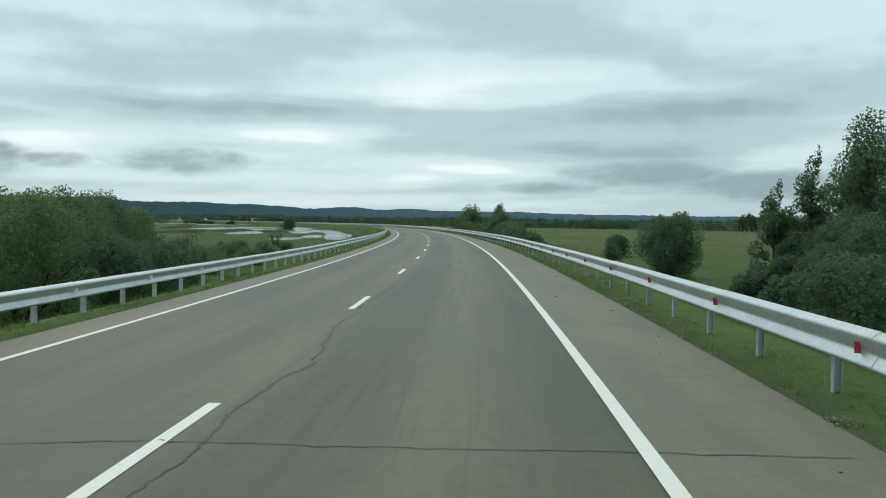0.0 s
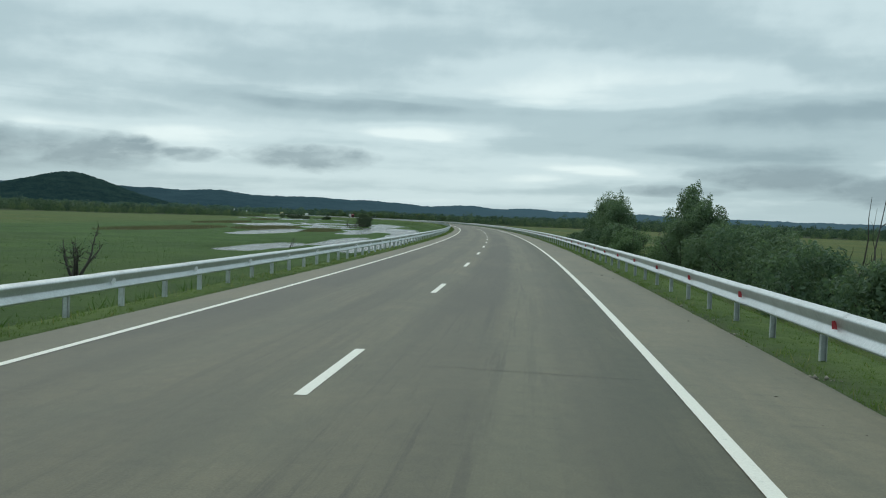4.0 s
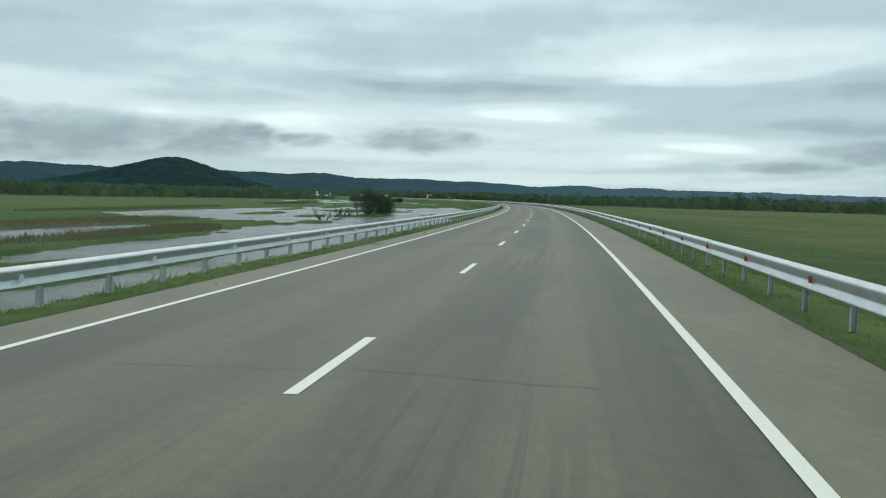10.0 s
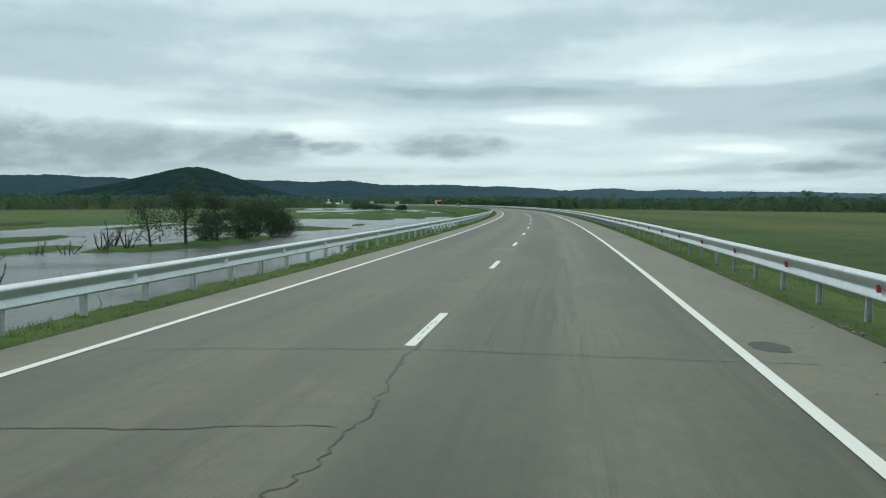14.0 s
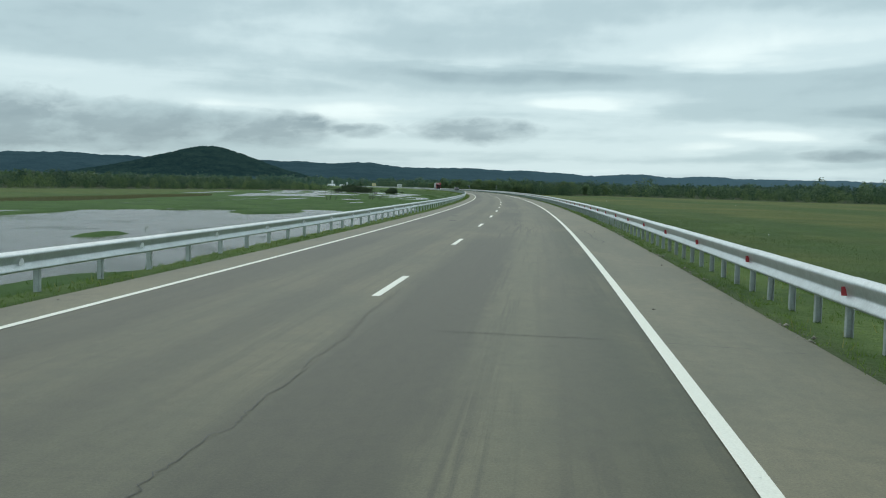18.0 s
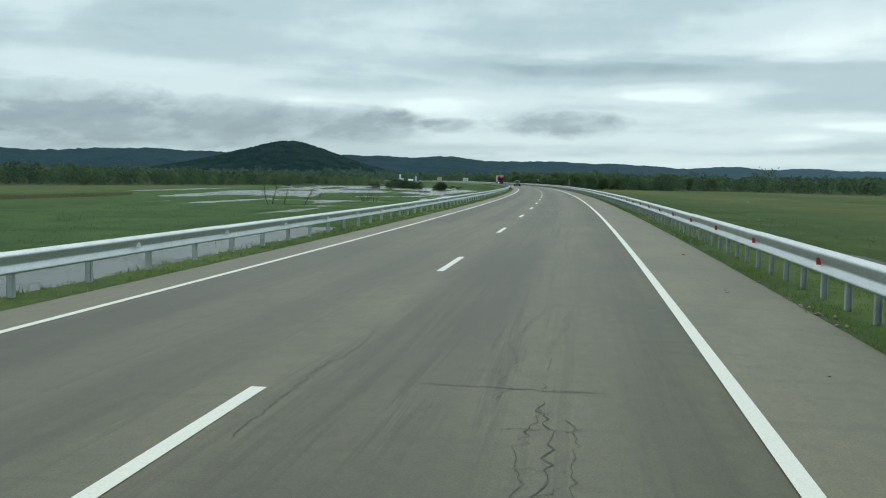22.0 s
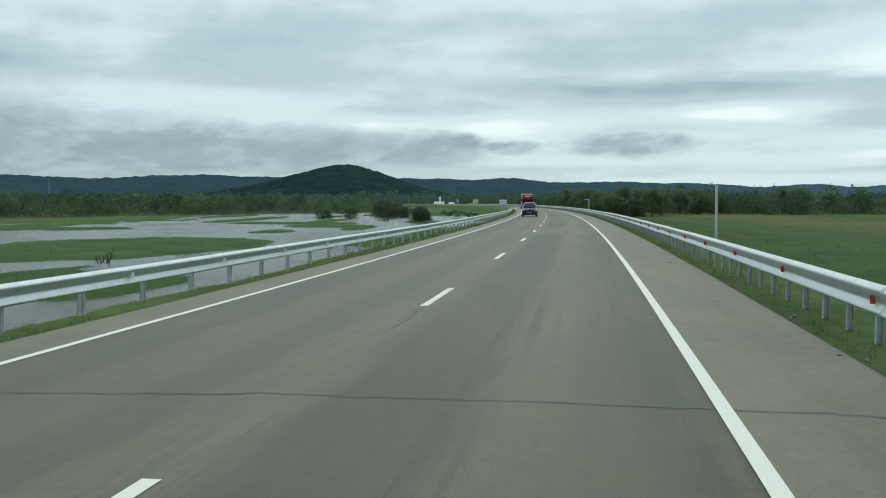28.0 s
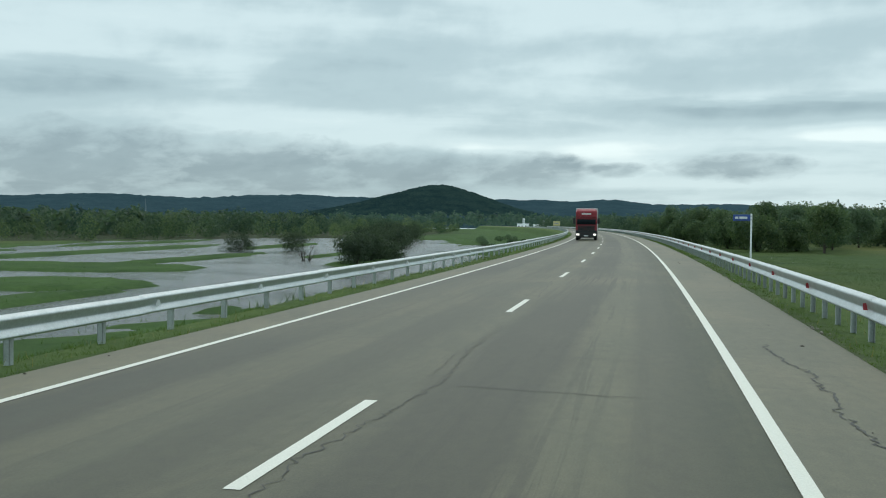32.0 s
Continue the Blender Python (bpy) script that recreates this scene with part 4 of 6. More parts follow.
# ---- plants ----
def leaf_arrays(pts, size, flat=0.0, slim=0.55, face=None):
    """Pointed leaves or leaf sprays at pts, each a face of its own; they turn towards face."""
    n = len(pts)
    nrm = rng.normal(size=(n, 3))
    if face is not None:
        nrm += 1.3 * face
    nrm[:, 2] += flat
    nrm /= np.linalg.norm(nrm, axis=1)[:, None]
    a = np.cross(nrm, rng.normal(size=(n, 3)))
    a /= np.linalg.norm(a, axis=1)[:, None] + 1e-9
    b = np.cross(nrm, a)
    sz = (np.asarray(size) * (0.6 + 0.8 * rng.random(n)))[:, None]
    v = np.stack([pts - a * sz, pts + a * sz * 0.9 - b * sz * slim * 0.5, pts + a * sz * 0.25 + b * sz * slim * 1.7], 1).reshape(-1, 3)
    return v, np.arange(3 * n).reshape(-1, 3)


def crown_points(blobs, n):
    """Points in clumps, denser towards each clump's skin."""
    w = np.array([r[0] * r[1] * r[2] for _, r in blobs]) ** 0.67
    pick = rng.choice(len(blobs), n, p=w / w.sum())
    c = np.array([b[0] for b in blobs])[pick]
    r = np.array([b[1] for b in blobs])[pick]
    d = rng.normal(size=(n, 3))
    d /= np.linalg.norm(d, axis=1)[:, None]
    return c + d * r * (0.35 + 0.65 * rng.random(n) ** 0.45)[:, None], d


def branch(start, direction, length, radius, bends=5, wander=0.18, rise=0.05):
    p, d = np.array(start, float), np.array(direction, float)
    d /= np.linalg.norm(d)
    out = [(*p, radius)]
    for i in range(bends):
        d = d + rng.normal(0, wander, 3)
        d[2] += rise
        d /= np.linalg.norm(d)
        p = p + d * length / bends
        out.append((*p, radius * (1 - 0.9 * (i + 1) / bends) + 0.003))
    return out


def woody(name, s, u, h, w, label, style="bush", leaf="leaf", n=4500, size=0.13, bark="bark", lean=0.0, group="", cat=""):
    """A tree or shrub: trunk, branches and a crown of single leaves."""
    z = floor_z(s, u) - 0.12
    root = thing(name, pose(*road(s, u, z)), label, cat or ("shrub" if style == "bush" else "tree"), group)
    stems, twigs, blobs = [], [], []
    if style == "bush":
        for _ in range(5):
            a = rng.random() * 6.28
            d = (math.cos(a) * 0.5, math.sin(a) * 0.5, 1)
            stems.append(branch((math.cos(a) * 0.12, math.sin(a) * 0.12, 0), d, h * 0.7, 0.03 + 0.012 * h, 5, 0.15))
        for _ in range(16):
            a, q = rng.random() * 6.28, rng.random() ** 0.6
            zz = h * (0.13 + 0.67 * rng.random())
            rad = w / 2 * q * (1 - 0.55 * max(0, (zz / h - 0.45)))
            r = w * (0.15 + 0.11 * rng.random())
            blobs.append(((math.cos(a) * rad, math.sin(a) * rad, zz), (r, r, min(r * (0.9 + 0.4 * rng.random()), h * 0.26))))
        blobs.append(((0.1 * w * rng.normal(), 0.1 * w * rng.normal(), h * 0.84), (w * 0.17, w * 0.17, h * 0.17)))
        blobs.append(((0, 0, h * 0.2), (w * 0.30, w * 0.30, h * 0.2)))
        blobs.append(((0, 0, h * 0.5), (w * 0.36, w * 0.36, h * 0.36)))
        for _ in range(22):
            a, el = rng.random() * 6.28, 0.1 + 1.35 * rng.random()
            r = w * (0.05 + 0.06 * rng.random())
            k = 0.84 + 0.16 * rng.random()
            blobs.append(((math.cos(a) * math.cos(el) * w * 0.44 * k, math.sin(a) * math.cos(el) * w * 0.44 * k, h * (0.46 + 0.46 * k * math.sin(el))), (r, r, r * 1.5)))
    else:
        top = 0.86 if style == "poplar" else 0.72
        trunk = branch((0, 0, 0), (lean, lean * 0.4, 1), h * top, 0.05 + 0.018 * h, 7, 0.06, 0.02)
        stems.append(trunk)
        count = 16 if style == "poplar" else 13
        for i in range(count):
            k = 0.22 + 0.75 * i / count
            b = trunk[min(6, int(k * 7))]
            a = i * 2.4 + rng.random()
            reach = w * 0.5 * (1.05 - 0.55 * k if style == "poplar" else 1.0 - 0.7 * abs(k - 0.5))
            up = 1.0 if style == "poplar" else 0.55
            br = branch(b[:3], (math.cos(a), math.sin(a), up), reach * (1.25 if style == "poplar" else 1.0), 0.02 + 0.005 * h, 4, 0.16)
            twigs.append(br)
            e = br[-1]
            r = w * (0.13 + 0.09 * rng.random()) if style != "poplar" else w * (0.16 + 0.08 * rng.random())
            if style != "poplar":
                e, r = (e[0] * 0.85, e[1] * 0.85, min(e[2], h * 0.80)), r * 1.2
            blobs.append(((e[0], e[1], e[2]), (r, r, r * (0.85 if style != "poplar" else 1.25))))
            m = br[2]
            blobs.append(((m[0], m[1], m[2] + 0.1), (r * 0.7, r * 0.7, r * 0.7)))
        e = trunk[-1]
        blobs.append(((e[0], e[1], e[2] + h * 0.05), (w * 0.14, w * 0.14, h * 0.13)))
        if style == "poplar":
            blobs.append(((e[0] + 0.1 * w, e[1], e[2] + h * 0.15), (w * 0.07, w * 0.07, h * 0.1)))
        else:
            blobs.append(((0, 0, h * 0.62), (w * 0.36, w * 0.36, h * 0.24)))
            blobs.append(((e[0] * 0.8, e[1] * 0.8, h * 0.76), (w * 0.27, w * 0.27, h * 0.16)))
    v, f = tube_np([stems[0]], 7)
    part("trunk", mesh_np("trunk", v, f, bark, True), root)
    rest = stems[1:] + twigs
    if rest:
        v, f = tube_np(rest, 5)
        part("branch", mesh_np("branch", v, f, "bark" if style != "bush" else "twig", True), root)
    if n:
        n = int(n * 1.2)
        pts, out = crown_points(blobs, n)
        v, f = leaf_arrays(pts, np.full(n, size * 0.90), 0.3, 0.55, out)
        part("crown", mesh_np("crown", v, f, leaf), root)
    return root


def dead_tree(name, s, u, h, stems, label, leafy=0, twiggy=6, spread=0.35, cat="dead tree", stout=1.0):
    """Bare, broken stems with a few crooked boughs."""
    z = max(floor_z(s, u), WATER_Z - 0.3) - 0.1
    root = thing(name, pose(*road(s, u, z)), label, cat)
    for i in range(stems):
        a = 6.28 * i / stems + rng.random()
        hh = h * (0.55 + 0.45 * rng.random()) if i else h
        t = branch((math.cos(a) * 0.25, math.sin(a) * 0.25, 0), (math.cos(a) * spread, math.sin(a) * spread, 1), hh, (0.04 + 0.016 * h) * stout, 6, 0.13)
        v, f = tube_np([t], 6)
        part("trunk", mesh_np("trunk", v, f, "dead", True), root)
        tw = []
        for _ in range(twiggy):
            k = rng.integers(2, 6)
            b = branch(t[k][:3], (rng.normal(), rng.normal(), 0.7), hh * (0.16 + 0.2 * rng.random()), (0.012 + 0.004 * h) * stout, 4, 0.3)
            tw.append(b)
            tw.append(branch(b[2][:3], (rng.normal(), rng.normal(), 0.8), hh * 0.12, 0.008 + 0.002 * h, 3, 0.3))
        v, f = tube_np(tw, 4)
        part("branch", mesh_np("branch", v, f, "twig", True), root)
        if leafy:
            ends = np.array([b[-1][:3] for b in tw])
            pts = np.repeat(ends, leafy, 0) + rng.normal(0, 0.22, (len(ends) * leafy, 3))
            v, f = leaf_arrays(pts, np.full(len(pts), 0.07))
            part("leaves", mesh_np("leaves", v, f, "leaf"), root)
    return root


# right of the road, in the order in which they are passed
for s, u, h, w, st, lf, n in ((44, 18.6, 7.2, 2.5, "poplar", "leaf", 9000), (45, 17.5, 5.8, 2.3, "poplar", "leaf", 7000), (40, 19.9, 8.3, 4.0, "tree", "leaf", 14000), (43, 20.5, 6.0, 3.0, "tree", "leaf_dark", 8000), (36, 18.6, 9.4, 3.8, "tree", "leaf", 14000)):
    woody("poplar_tree" if st == "poplar" else "alder_tree", s, u, h, w, "tall green tree among dense shrubs behind the guard rail", st, lf, n, 0.08)
for s, u, h, w, n in ((39, 14.6, 2.0, 2.4, 4500), (39, 16.0, 2.7, 2.6, 5000), (43, 17.6, 3.6, 2.8, 5000), (42, 18.8, 4.2, 3.2, 5500), (40, 18.4, 4.0, 3.2, 5500), (34, 14.2, 2.1, 2.8, 5000), (36, 16.6, 3.3, 3.2, 5500), (33, 17.0, 4.4, 3.8, 6000), (28, 14.4, 3.0, 3.6, 5000)):
    woody("shrub", s, u, h, w, "dense dark green shrub at the foot of the embankment", "bush", "leaf_dark", int(n * 1.5), 0.08)
woody("willow_tree", 69, 18.3, 5.1, 4.7, "round-crowned willow standing alone in the meadow", "bush", "leaf", 19000, 0.085, cat="tree")
woody("shrub", 110.5, 23, 2.9, 3.4, "small dark shrub in the meadow", "bush", "leaf_dark", 4500, 0.11)
woody("shrub", 100, 20.1, 1.9, 1.9, "small dark shrub in the meadow", "bush", "leaf_dark", 2200, 0.10)
for s, u, h, w, lf, n in ((122, 14.5, 2.4, 3.4, "leaf_dark", 4000), (128, 15.2, 2.7, 4.0, "leaf_dark", 4200), (140, 15.5, 3.0, 4.2, "leaf_dark", 4400), (148, 15.5, 3.4, 4.6, "leaf_dark", 4800), (155, 16.5, 3.8, 4.8, "leaf", 5000), (162, 17.0, 4.2, 4.8, "leaf", 5200),
                          (169, 17.2, 4.4, 5.0, "leaf_dark", 5200), (176, 17.6, 4.4, 5.0, "leaf", 6000), (183, 18.6, 4.2, 5.0, "leaf_dark", 6000), (190, 17.2, 3.6, 4.4, "leaf_light", 5600), (197, 18.6, 3.2, 4.4, "leaf", 5000), (205, 19.5, 1.9, 3.2, "leaf_dark", 2600),
                          (213, 16.4, 2.7, 3.6, "leaf_light", 5000), (218, 17.5, 3.6, 4.4, "leaf_light", 5600), (224, 17.0, 4.2, 4.8, "leaf", 6000), (230, 16.2, 3.6, 4.6, "leaf_dark", 5000), (238, 16.0, 3.6, 4.4, "leaf_dark", 5000),
                          (245, 15.8, 3.4, 4.4, "leaf", 4800), (252, 15.4, 2.8, 4.2, "leaf_dark", 4200), (258, 16.5, 2.6, 4.2, "leaf_dark", 4000)):
    woody("shrub", s, u, h, w, "leafy green shrub in a thicket along the embankment", "bush", lf, n, 0.115)
for s, u, h, w, lf in ((187, 17.6, 7.6, 4.4, "leaf"), (181, 18.0, 6.4, 3.6, "leaf"), (232, 18.4, 7.4, 4.6, "leaf"), (238, 18.2, 8.5, 5.0, "leaf"), (244, 18.4, 7.8, 4.6, "leaf"), (250, 18.0, 6.2, 4.0, "leaf_dark")):
    woody("poplar_tree", s, u, h, w, "tall poplar with a ragged crown above a thicket", "poplar", lf, 9000, 0.105, lean=0.05)
for s, u, h, w in ((235, 17.4, 5.8, 5.2), (242, 17.0, 5.4, 5.2), (184, 16.8, 4.8, 4.4)):
    woody("willow_tree", s, u, h, w, "dense willow under the poplars of a thicket", "bush", "leaf", 9000, 0.10, cat="tree")
dead_tree("dead_tree", 150, 18.5, 6.6, 2, "thin bare dead stems above the shrubs", 0, 4, 0.08, stout=0.45)
for s, u, h in ((207, 17.2, 4.6), (209, 18.4, 4.9), (211, 16.4, 4.3), (204, 17.8, 4.0)):
    dead_tree("dead_sapling", s, u, h, 1, "thin bare twiggy sapling among shrubs", 0, 7, 0.08, stout=0.3)
# left of the road
for s, u, h, w, lf, n in ((34, -14.8, 5.4, 4.2, "leaf_light", 6500), (40, -15.8, 5.7, 4.4, "leaf_light", 6800), (46, -17.4, 5.5, 4.4, "leaf_light", 6500), (52, -18.2, 5.9, 4.4, "leaf", 6800), (60, -19.5, 5.2, 4.0, "leaf", 6000), (38, -12.8, 3.6, 3.8, "leaf_dark", 5200),
                          (45, -13.4, 3.2, 3.8, "leaf_dark", 5000), (52, -14.2, 3.0, 3.6, "leaf_dark", 4600), (60, -15.4, 2.6, 3.4, "leaf", 4200), (30, -16.5, 5.6, 4.4, "leaf", 6000)):
    woody("willow_shrub" if h > 4 else "shrub", s, u, h, w, "grey-green willow thicket below the embankment" if h > 4 else "low dark shrub below the embankment", "bush", lf, int(n * 1.7), 0.075)
for s, u, h, w, n in ((70, -17, 2.0, 3.2, 2600), (78, -19, 2.0, 3.4, 2600), (86, -16.5, 1.6, 3.0, 2200), (95, -21, 1.9, 3.4, 2400), (103, -18.1, 1.9, 3.0, 2400), (112, -33, 2.3, 4.0, 2200), (120, -24, 1.5, 2.8, 1800), (90, -28, 2.2, 3.6, 2200), (128, -19, 1.4, 2.4, 1500), (142, -36, 1.4, 2.6, 1200)):
    woody("shrub", s, u, h, w, "low sparse shrub in the wet meadow", "bush", "leaf", n, 0.10)
for s, u, h, w in ((51, -18.4, 6.4, 3.6), (42.5, -18.0, 6.2, 3.8), (47, -19.5, 5.9, 3.6), (37, -16.5, 6.0, 3.8), (59, -18.4, 5.5, 2.6)):
    woody("willow_tree", s, u, h, w, "airy grey-green willow tree below the embankment", "tree", "leaf_light", 7000, 0.085)
dead_tree("bare_shrub", 157.3, -23.8, 3.1, 8, "bare grey twiggy shrub in the meadow", 2, 8, 0.55, "shrub")
dead_tree("dead_tree", 97, -24.5, 3.4, 3, "dead grey stems in the wet meadow", 0, 5, 0.3)
for s, u in ((226, -25.5), (214, -23.5)):
    dead_tree("dead_sapling", s, u, 1.7, 1, "thin dead stem standing in shallow water", 0, 1, 0.1)
# the wooded islet in the flood
for s, u, h, n, lf in ((452, -32.5, 7.4, 2200, "leaf_brown"), (458, -31.5, 6.0, 2600, "leaf_brown"), (446, -33.5, 5.0, 900, "leaf_brown")):
    woody("willow_tree", s, u, h, 4.4, "half-bare willow standing in flood water", "tree", lf, n, 0.10)
for s, u, h, w, n in ((466, -31.5, 4.0, 4.6, 4600), (474, -32.0, 4.4, 5.0, 5200), (482, -32.5, 4.6, 5.2, 5200), (490, -33.0, 3.4, 4.6, 4000), (461, -33.5, 3.0, 4.2, 3200)):
    woody("willow_shrub", s, u, h, w, "dense dark willow shrub on a flooded islet", "bush", "leaf_brown", n, 0.10)
for s, u, h in ((438, -37.0, 1.9), (441, -35.5, 2.2), (444, -34.6, 2.5), (436, -38.5, 1.5), (447, -37.5, 2.6)):
    dead_tree("dead_shrub", s, u, h, 5, "dead black twigs standing in flood water", 0, 5, 0.5, "shrub")
dead_tree("dead_shrub", 796, -30.5, 1.3, 6, "dark bare tuft at the edge of a marsh island", 0, 4, 0.8, "shrub")
dead_tree("drowned_tree", 417, -34.5, 4.6, 4, "drowned dead tree lying crooked in the water", 0, 9, 2.0)
dead_tree("drowned_tree", 405, -24, 2.4, 4, "drowned dead branches in the water", 0, 8, 2.2)
for s, u, h, k in ((711.9, -39.8, 4.2, 2), (714, -38.6, 3.4, 1), (712.6, -35.3, 4.8, 1), (715.5, -34.0, 2.8, 1), (743.5, -31.0, 3.1, 5), (737, -28.2, 1.6, 3)):
    dead_tree("dead_tree", s, u, h, k, "bare black dead tree in the marsh", 0, 7, 0.34, stout=0.75)
# shrubs on the islet before the far bank
for s, u, h, w, n in ((930, -24.4, 3.0, 4.4, 3600), (937, -25.0, 3.2, 4.6, 3800), (944, -25.6, 3.0, 4.6, 3400), (951, -26.0, 2.4, 4.2, 2600), (985, -37, 3.6, 5.4, 3000), (992, -33, 3.4, 5.0, 2800), (998, -40, 4.2, 5.6, 3000), (1004, -36, 3.8, 5.4, 2800), (1012, -42, 4.4, 5.8, 3000), (1019, -38, 4.0, 5.6, 2600), (1028, -43, 4.4, 5.8, 2600), (1036, -40, 4.0, 5.8, 2600), (1046, -44, 4.6, 6.0, 2600), (1056, -41, 4.4, 5.8, 2600), (1068, -46, 4.8, 6.2, 2600), (1080, -44, 4.6, 6, 2600), (976, -46, 3.2, 5.0, 2400), (968, -52, 3.0, 4.8, 2400)):
    woody("willow_shrub", s, u, h, w, "dark brownish willow shrub on a flooded islet", "bush", "leaf_brown", n, 0.12)
for s, u, h in ((1002, -16, 0.9), (1011, -19, 1.2), (1018, -14, 0.8), (1026, -22, 1.4), (1034, -17, 1.0), (1043, -24, 1.5), (1052, -15, 0.9), (1060, -21, 1.3), (1072, -18, 1.2), (1086, -20, 1.4)):
    woody("shrub", s, u, h, h * 1.9, "small green bush in the grass of the far bank", "bush", "leaf", 700, 0.12)
dead_tree("dead_shrub", 939.5, -32.8, 2.4, 6, "dead black twigs standing in flood water", 0, 6, 0.5, "shrub")
# the grove at the end of the field
bank = []
for k, (st, h, w, lf, br) in enumerate((("tree", 8.6, 6.6, "leaf_far", "bark"), ("tree", 7.4, 6.6, "leaf", "bark"), ("tree", 9.4, 5.6, "leaf", "birch"), ("bush", 5.5, 6.4, "leaf_far", "bark"))):
    s, u = ((985, 33), (1000, 38), (1016, 36), (992, 29))[k]
    bank.append((woody("grove_tree", s, u, h, w, "leafy tree in the grove beside the road", st, lf, 4400, 0.19, br, group="grove beside the road", cat="tree"), h))
spots = [(988, 24, 3), (1008, 30, 0), (1022, 30, 1), (1035, 33, 0), (1045, 28, 1), (1030, 44, 2), (1048, 48, 0), (1060, 40, 1), (1040, 58, 0), (1052, 66, 3), (1064, 74, 0), (1072, 60, 1), (1078, 84, 2), (1085, 96, 3), (1070, 98, 0), (1090, 112, 1),
         (1070, 30, 0), (1085, 28, 1), (1100, 32, 0), (1115, 27, 1), (1130, 30, 2), (1150, 26, 0), (1175, 28, 1), (1200, 26, 0), (1062, 52, 2), (1056, 88, 3), (1062, 122, 0), (1078, 130, 1), (998, 24, 3), (1004, 22, 3), (1010, 25, 1), (1018, 24, 0), (1026, 24, 3), (1034, 25, 1), (1042, 22, 3), (1052, 24, 0), (1058, 21, 3), (1066, 24, 1), (1076, 22, 3), (1092, 22, 0), (1106, 20, 3), (994, 31, 3), (1003, 33, 1), (1012, 41, 0), (1020, 48, 1), (1026, 55, 3), (1033, 64, 0), (1042, 74, 1), (1048, 82, 3), (1052, 97, 0), (1058, 108, 1)]
for s, u, k in spots:
    sc = 0.8 + 0.4 * rng.random()
    ob = copy_thing(bank[k][0], pose(*road(s, u, floor_z(s, min(u, 200)) - 0.1), 0, 0, 360 * rng.random()))
    ob.scale = (sc, sc, sc)


# birches that stand out from the edge of the field
for s, u, h in ((503, 233, 12.5), (506, 238, 13.5), (509, 243, 12.0), (512, 249, 13.0), (500, 229, 11.0), (515, 255, 11.5), (506, 246, 12.0)):
    x, y, z = road(s, 200, -2.4)
    a = heading(s)
    ob = woody("birch_tree", s, 200, h, h * 0.48, "tall birch with a white trunk at the edge of the field", "tree", "leaf_far", 2600, 0.28, "birch", group="birches by the field", cat="tree")
    ob.matrix_basis = pose(x + (u - 200) * math.cos(a), y + (u - 200) * math.sin(a), z)


# ---- the forest edges, too many trees to count ----
def woodland(name, line, depth, gap, heights, card, per, mat, label):
    """Trees by the hundred along a line of (s, u), as one mesh of leaf sprays with their stems."""
    L = np.array(line, float)
    X, Y = road_np(L[:, 0], np.clip(L[:, 1], -210, 210))
    H = np.interp(L[:, 0], S0 + DS * np.arange(_n + 1), _hd)
    ex = L[:, 1] - np.clip(L[:, 1], -210, 210)
    X, Y = X + ex * np.cos(H), Y + ex * np.sin(H)
    seg = np.hypot(np.diff(X), np.diff(Y))
    run = np.concatenate([[0], np.cumsum(seg)])
    dx, dy = np.gradient(X), np.gradient(Y)
    cnt = int(run[-1] / gap)
    t = rng.random(cnt) * run[-1]
    x, y = np.interp(t, run, X), np.interp(t, run, Y)
    nx, ny = np.interp(t, run, dy), -np.interp(t, run, dx)
    nl = np.hypot(nx, ny)
    back = depth * rng.random(cnt) ** 1.3
    out = np.stack([nx, ny], -1) / nl[:, None]
    # away from the road
    cxy = np.stack(road_np(np.interp(t, run, L[:, 0]), np.zeros(cnt)), -1)
    flip = np.sign(((np.stack([x, y], -1) - cxy) * out).sum(1))
    x, y = x + out[:, 0] * flip * back, y + out[:, 1] * flip * back
    h = (heights[0] + (heights[1] - heights[0]) * rng.random(cnt) ** 1.5) * (0.75 + 0.35 * np.clip(back / depth, 0, 1) + 0.18 * wave(x * 0.6, y * 0.6, 5))
    # rounded, lumpy crowns that reach down into the scrub
    m = int(per * 2.4)
    d = rng.normal(size=(cnt * m, 3))
    d /= np.linalg.norm(d, axis=1)[:, None]
    k = np.repeat(rng.random(cnt) * 50, m)
    lump = 1 + 0.16 * np.sin(5 * d[:, 0] + k) * np.sin(4.3 * d[:, 1] + 2 * k) + 0.12 * np.sin(9 * d[:, 2] + k) * np.sin(8 * d[:, 0] + 3 * k)
    hh, slim = np.repeat(h, m), np.repeat(0.30 + 0.16 * rng.random(cnt), m)
    size = np.stack([slim, slim, np.full(len(k), 0.50)], -1) * (hh * lump * (0.55 + 0.45 * rng.random(len(k)) ** 0.4))[:, None]
    size[:, :2] *= (1.05 - 0.35 * np.maximum(d[:, 2:3], 0))
    pts = np.repeat(np.stack([x, y, -2.5 + 0.47 * h], -1), m, 0) + d * size
    v, f = leaf_arrays(pts, hh * card * 0.78, 0.5, 0.7, d)
    me = mesh_np(name, v, f, mat)
    tone = np.repeat(rng.normal(0, 0.22, cnt), 3 * m)
    me.attributes.new("tone", "FLOAT", "POINT").data.foreach_set("value", tone.astype(np.float32))
    return tagged(new(name, me), label, "forest", kind="stuff")


woodland("forest_edge", LEFT_EDGE, 24, 2.5, (2.8, 6.6), 0.046, 120, "leaf_far", "light green willow scrub along the edge of the forest")
woodland("forest", [(a, b - 22) for a, b in LEFT_EDGE], 60, 2.3, (5.8, 9.6), 0.058, 96, "forest", "dark mixed forest behind the marsh")
woodland("forest_edge", RIGHT_EDGE[:-4], 26, 2.9, (3.4, 7.4), 0.048, 102, "leaf_far", "green scrub along the edge of the field")
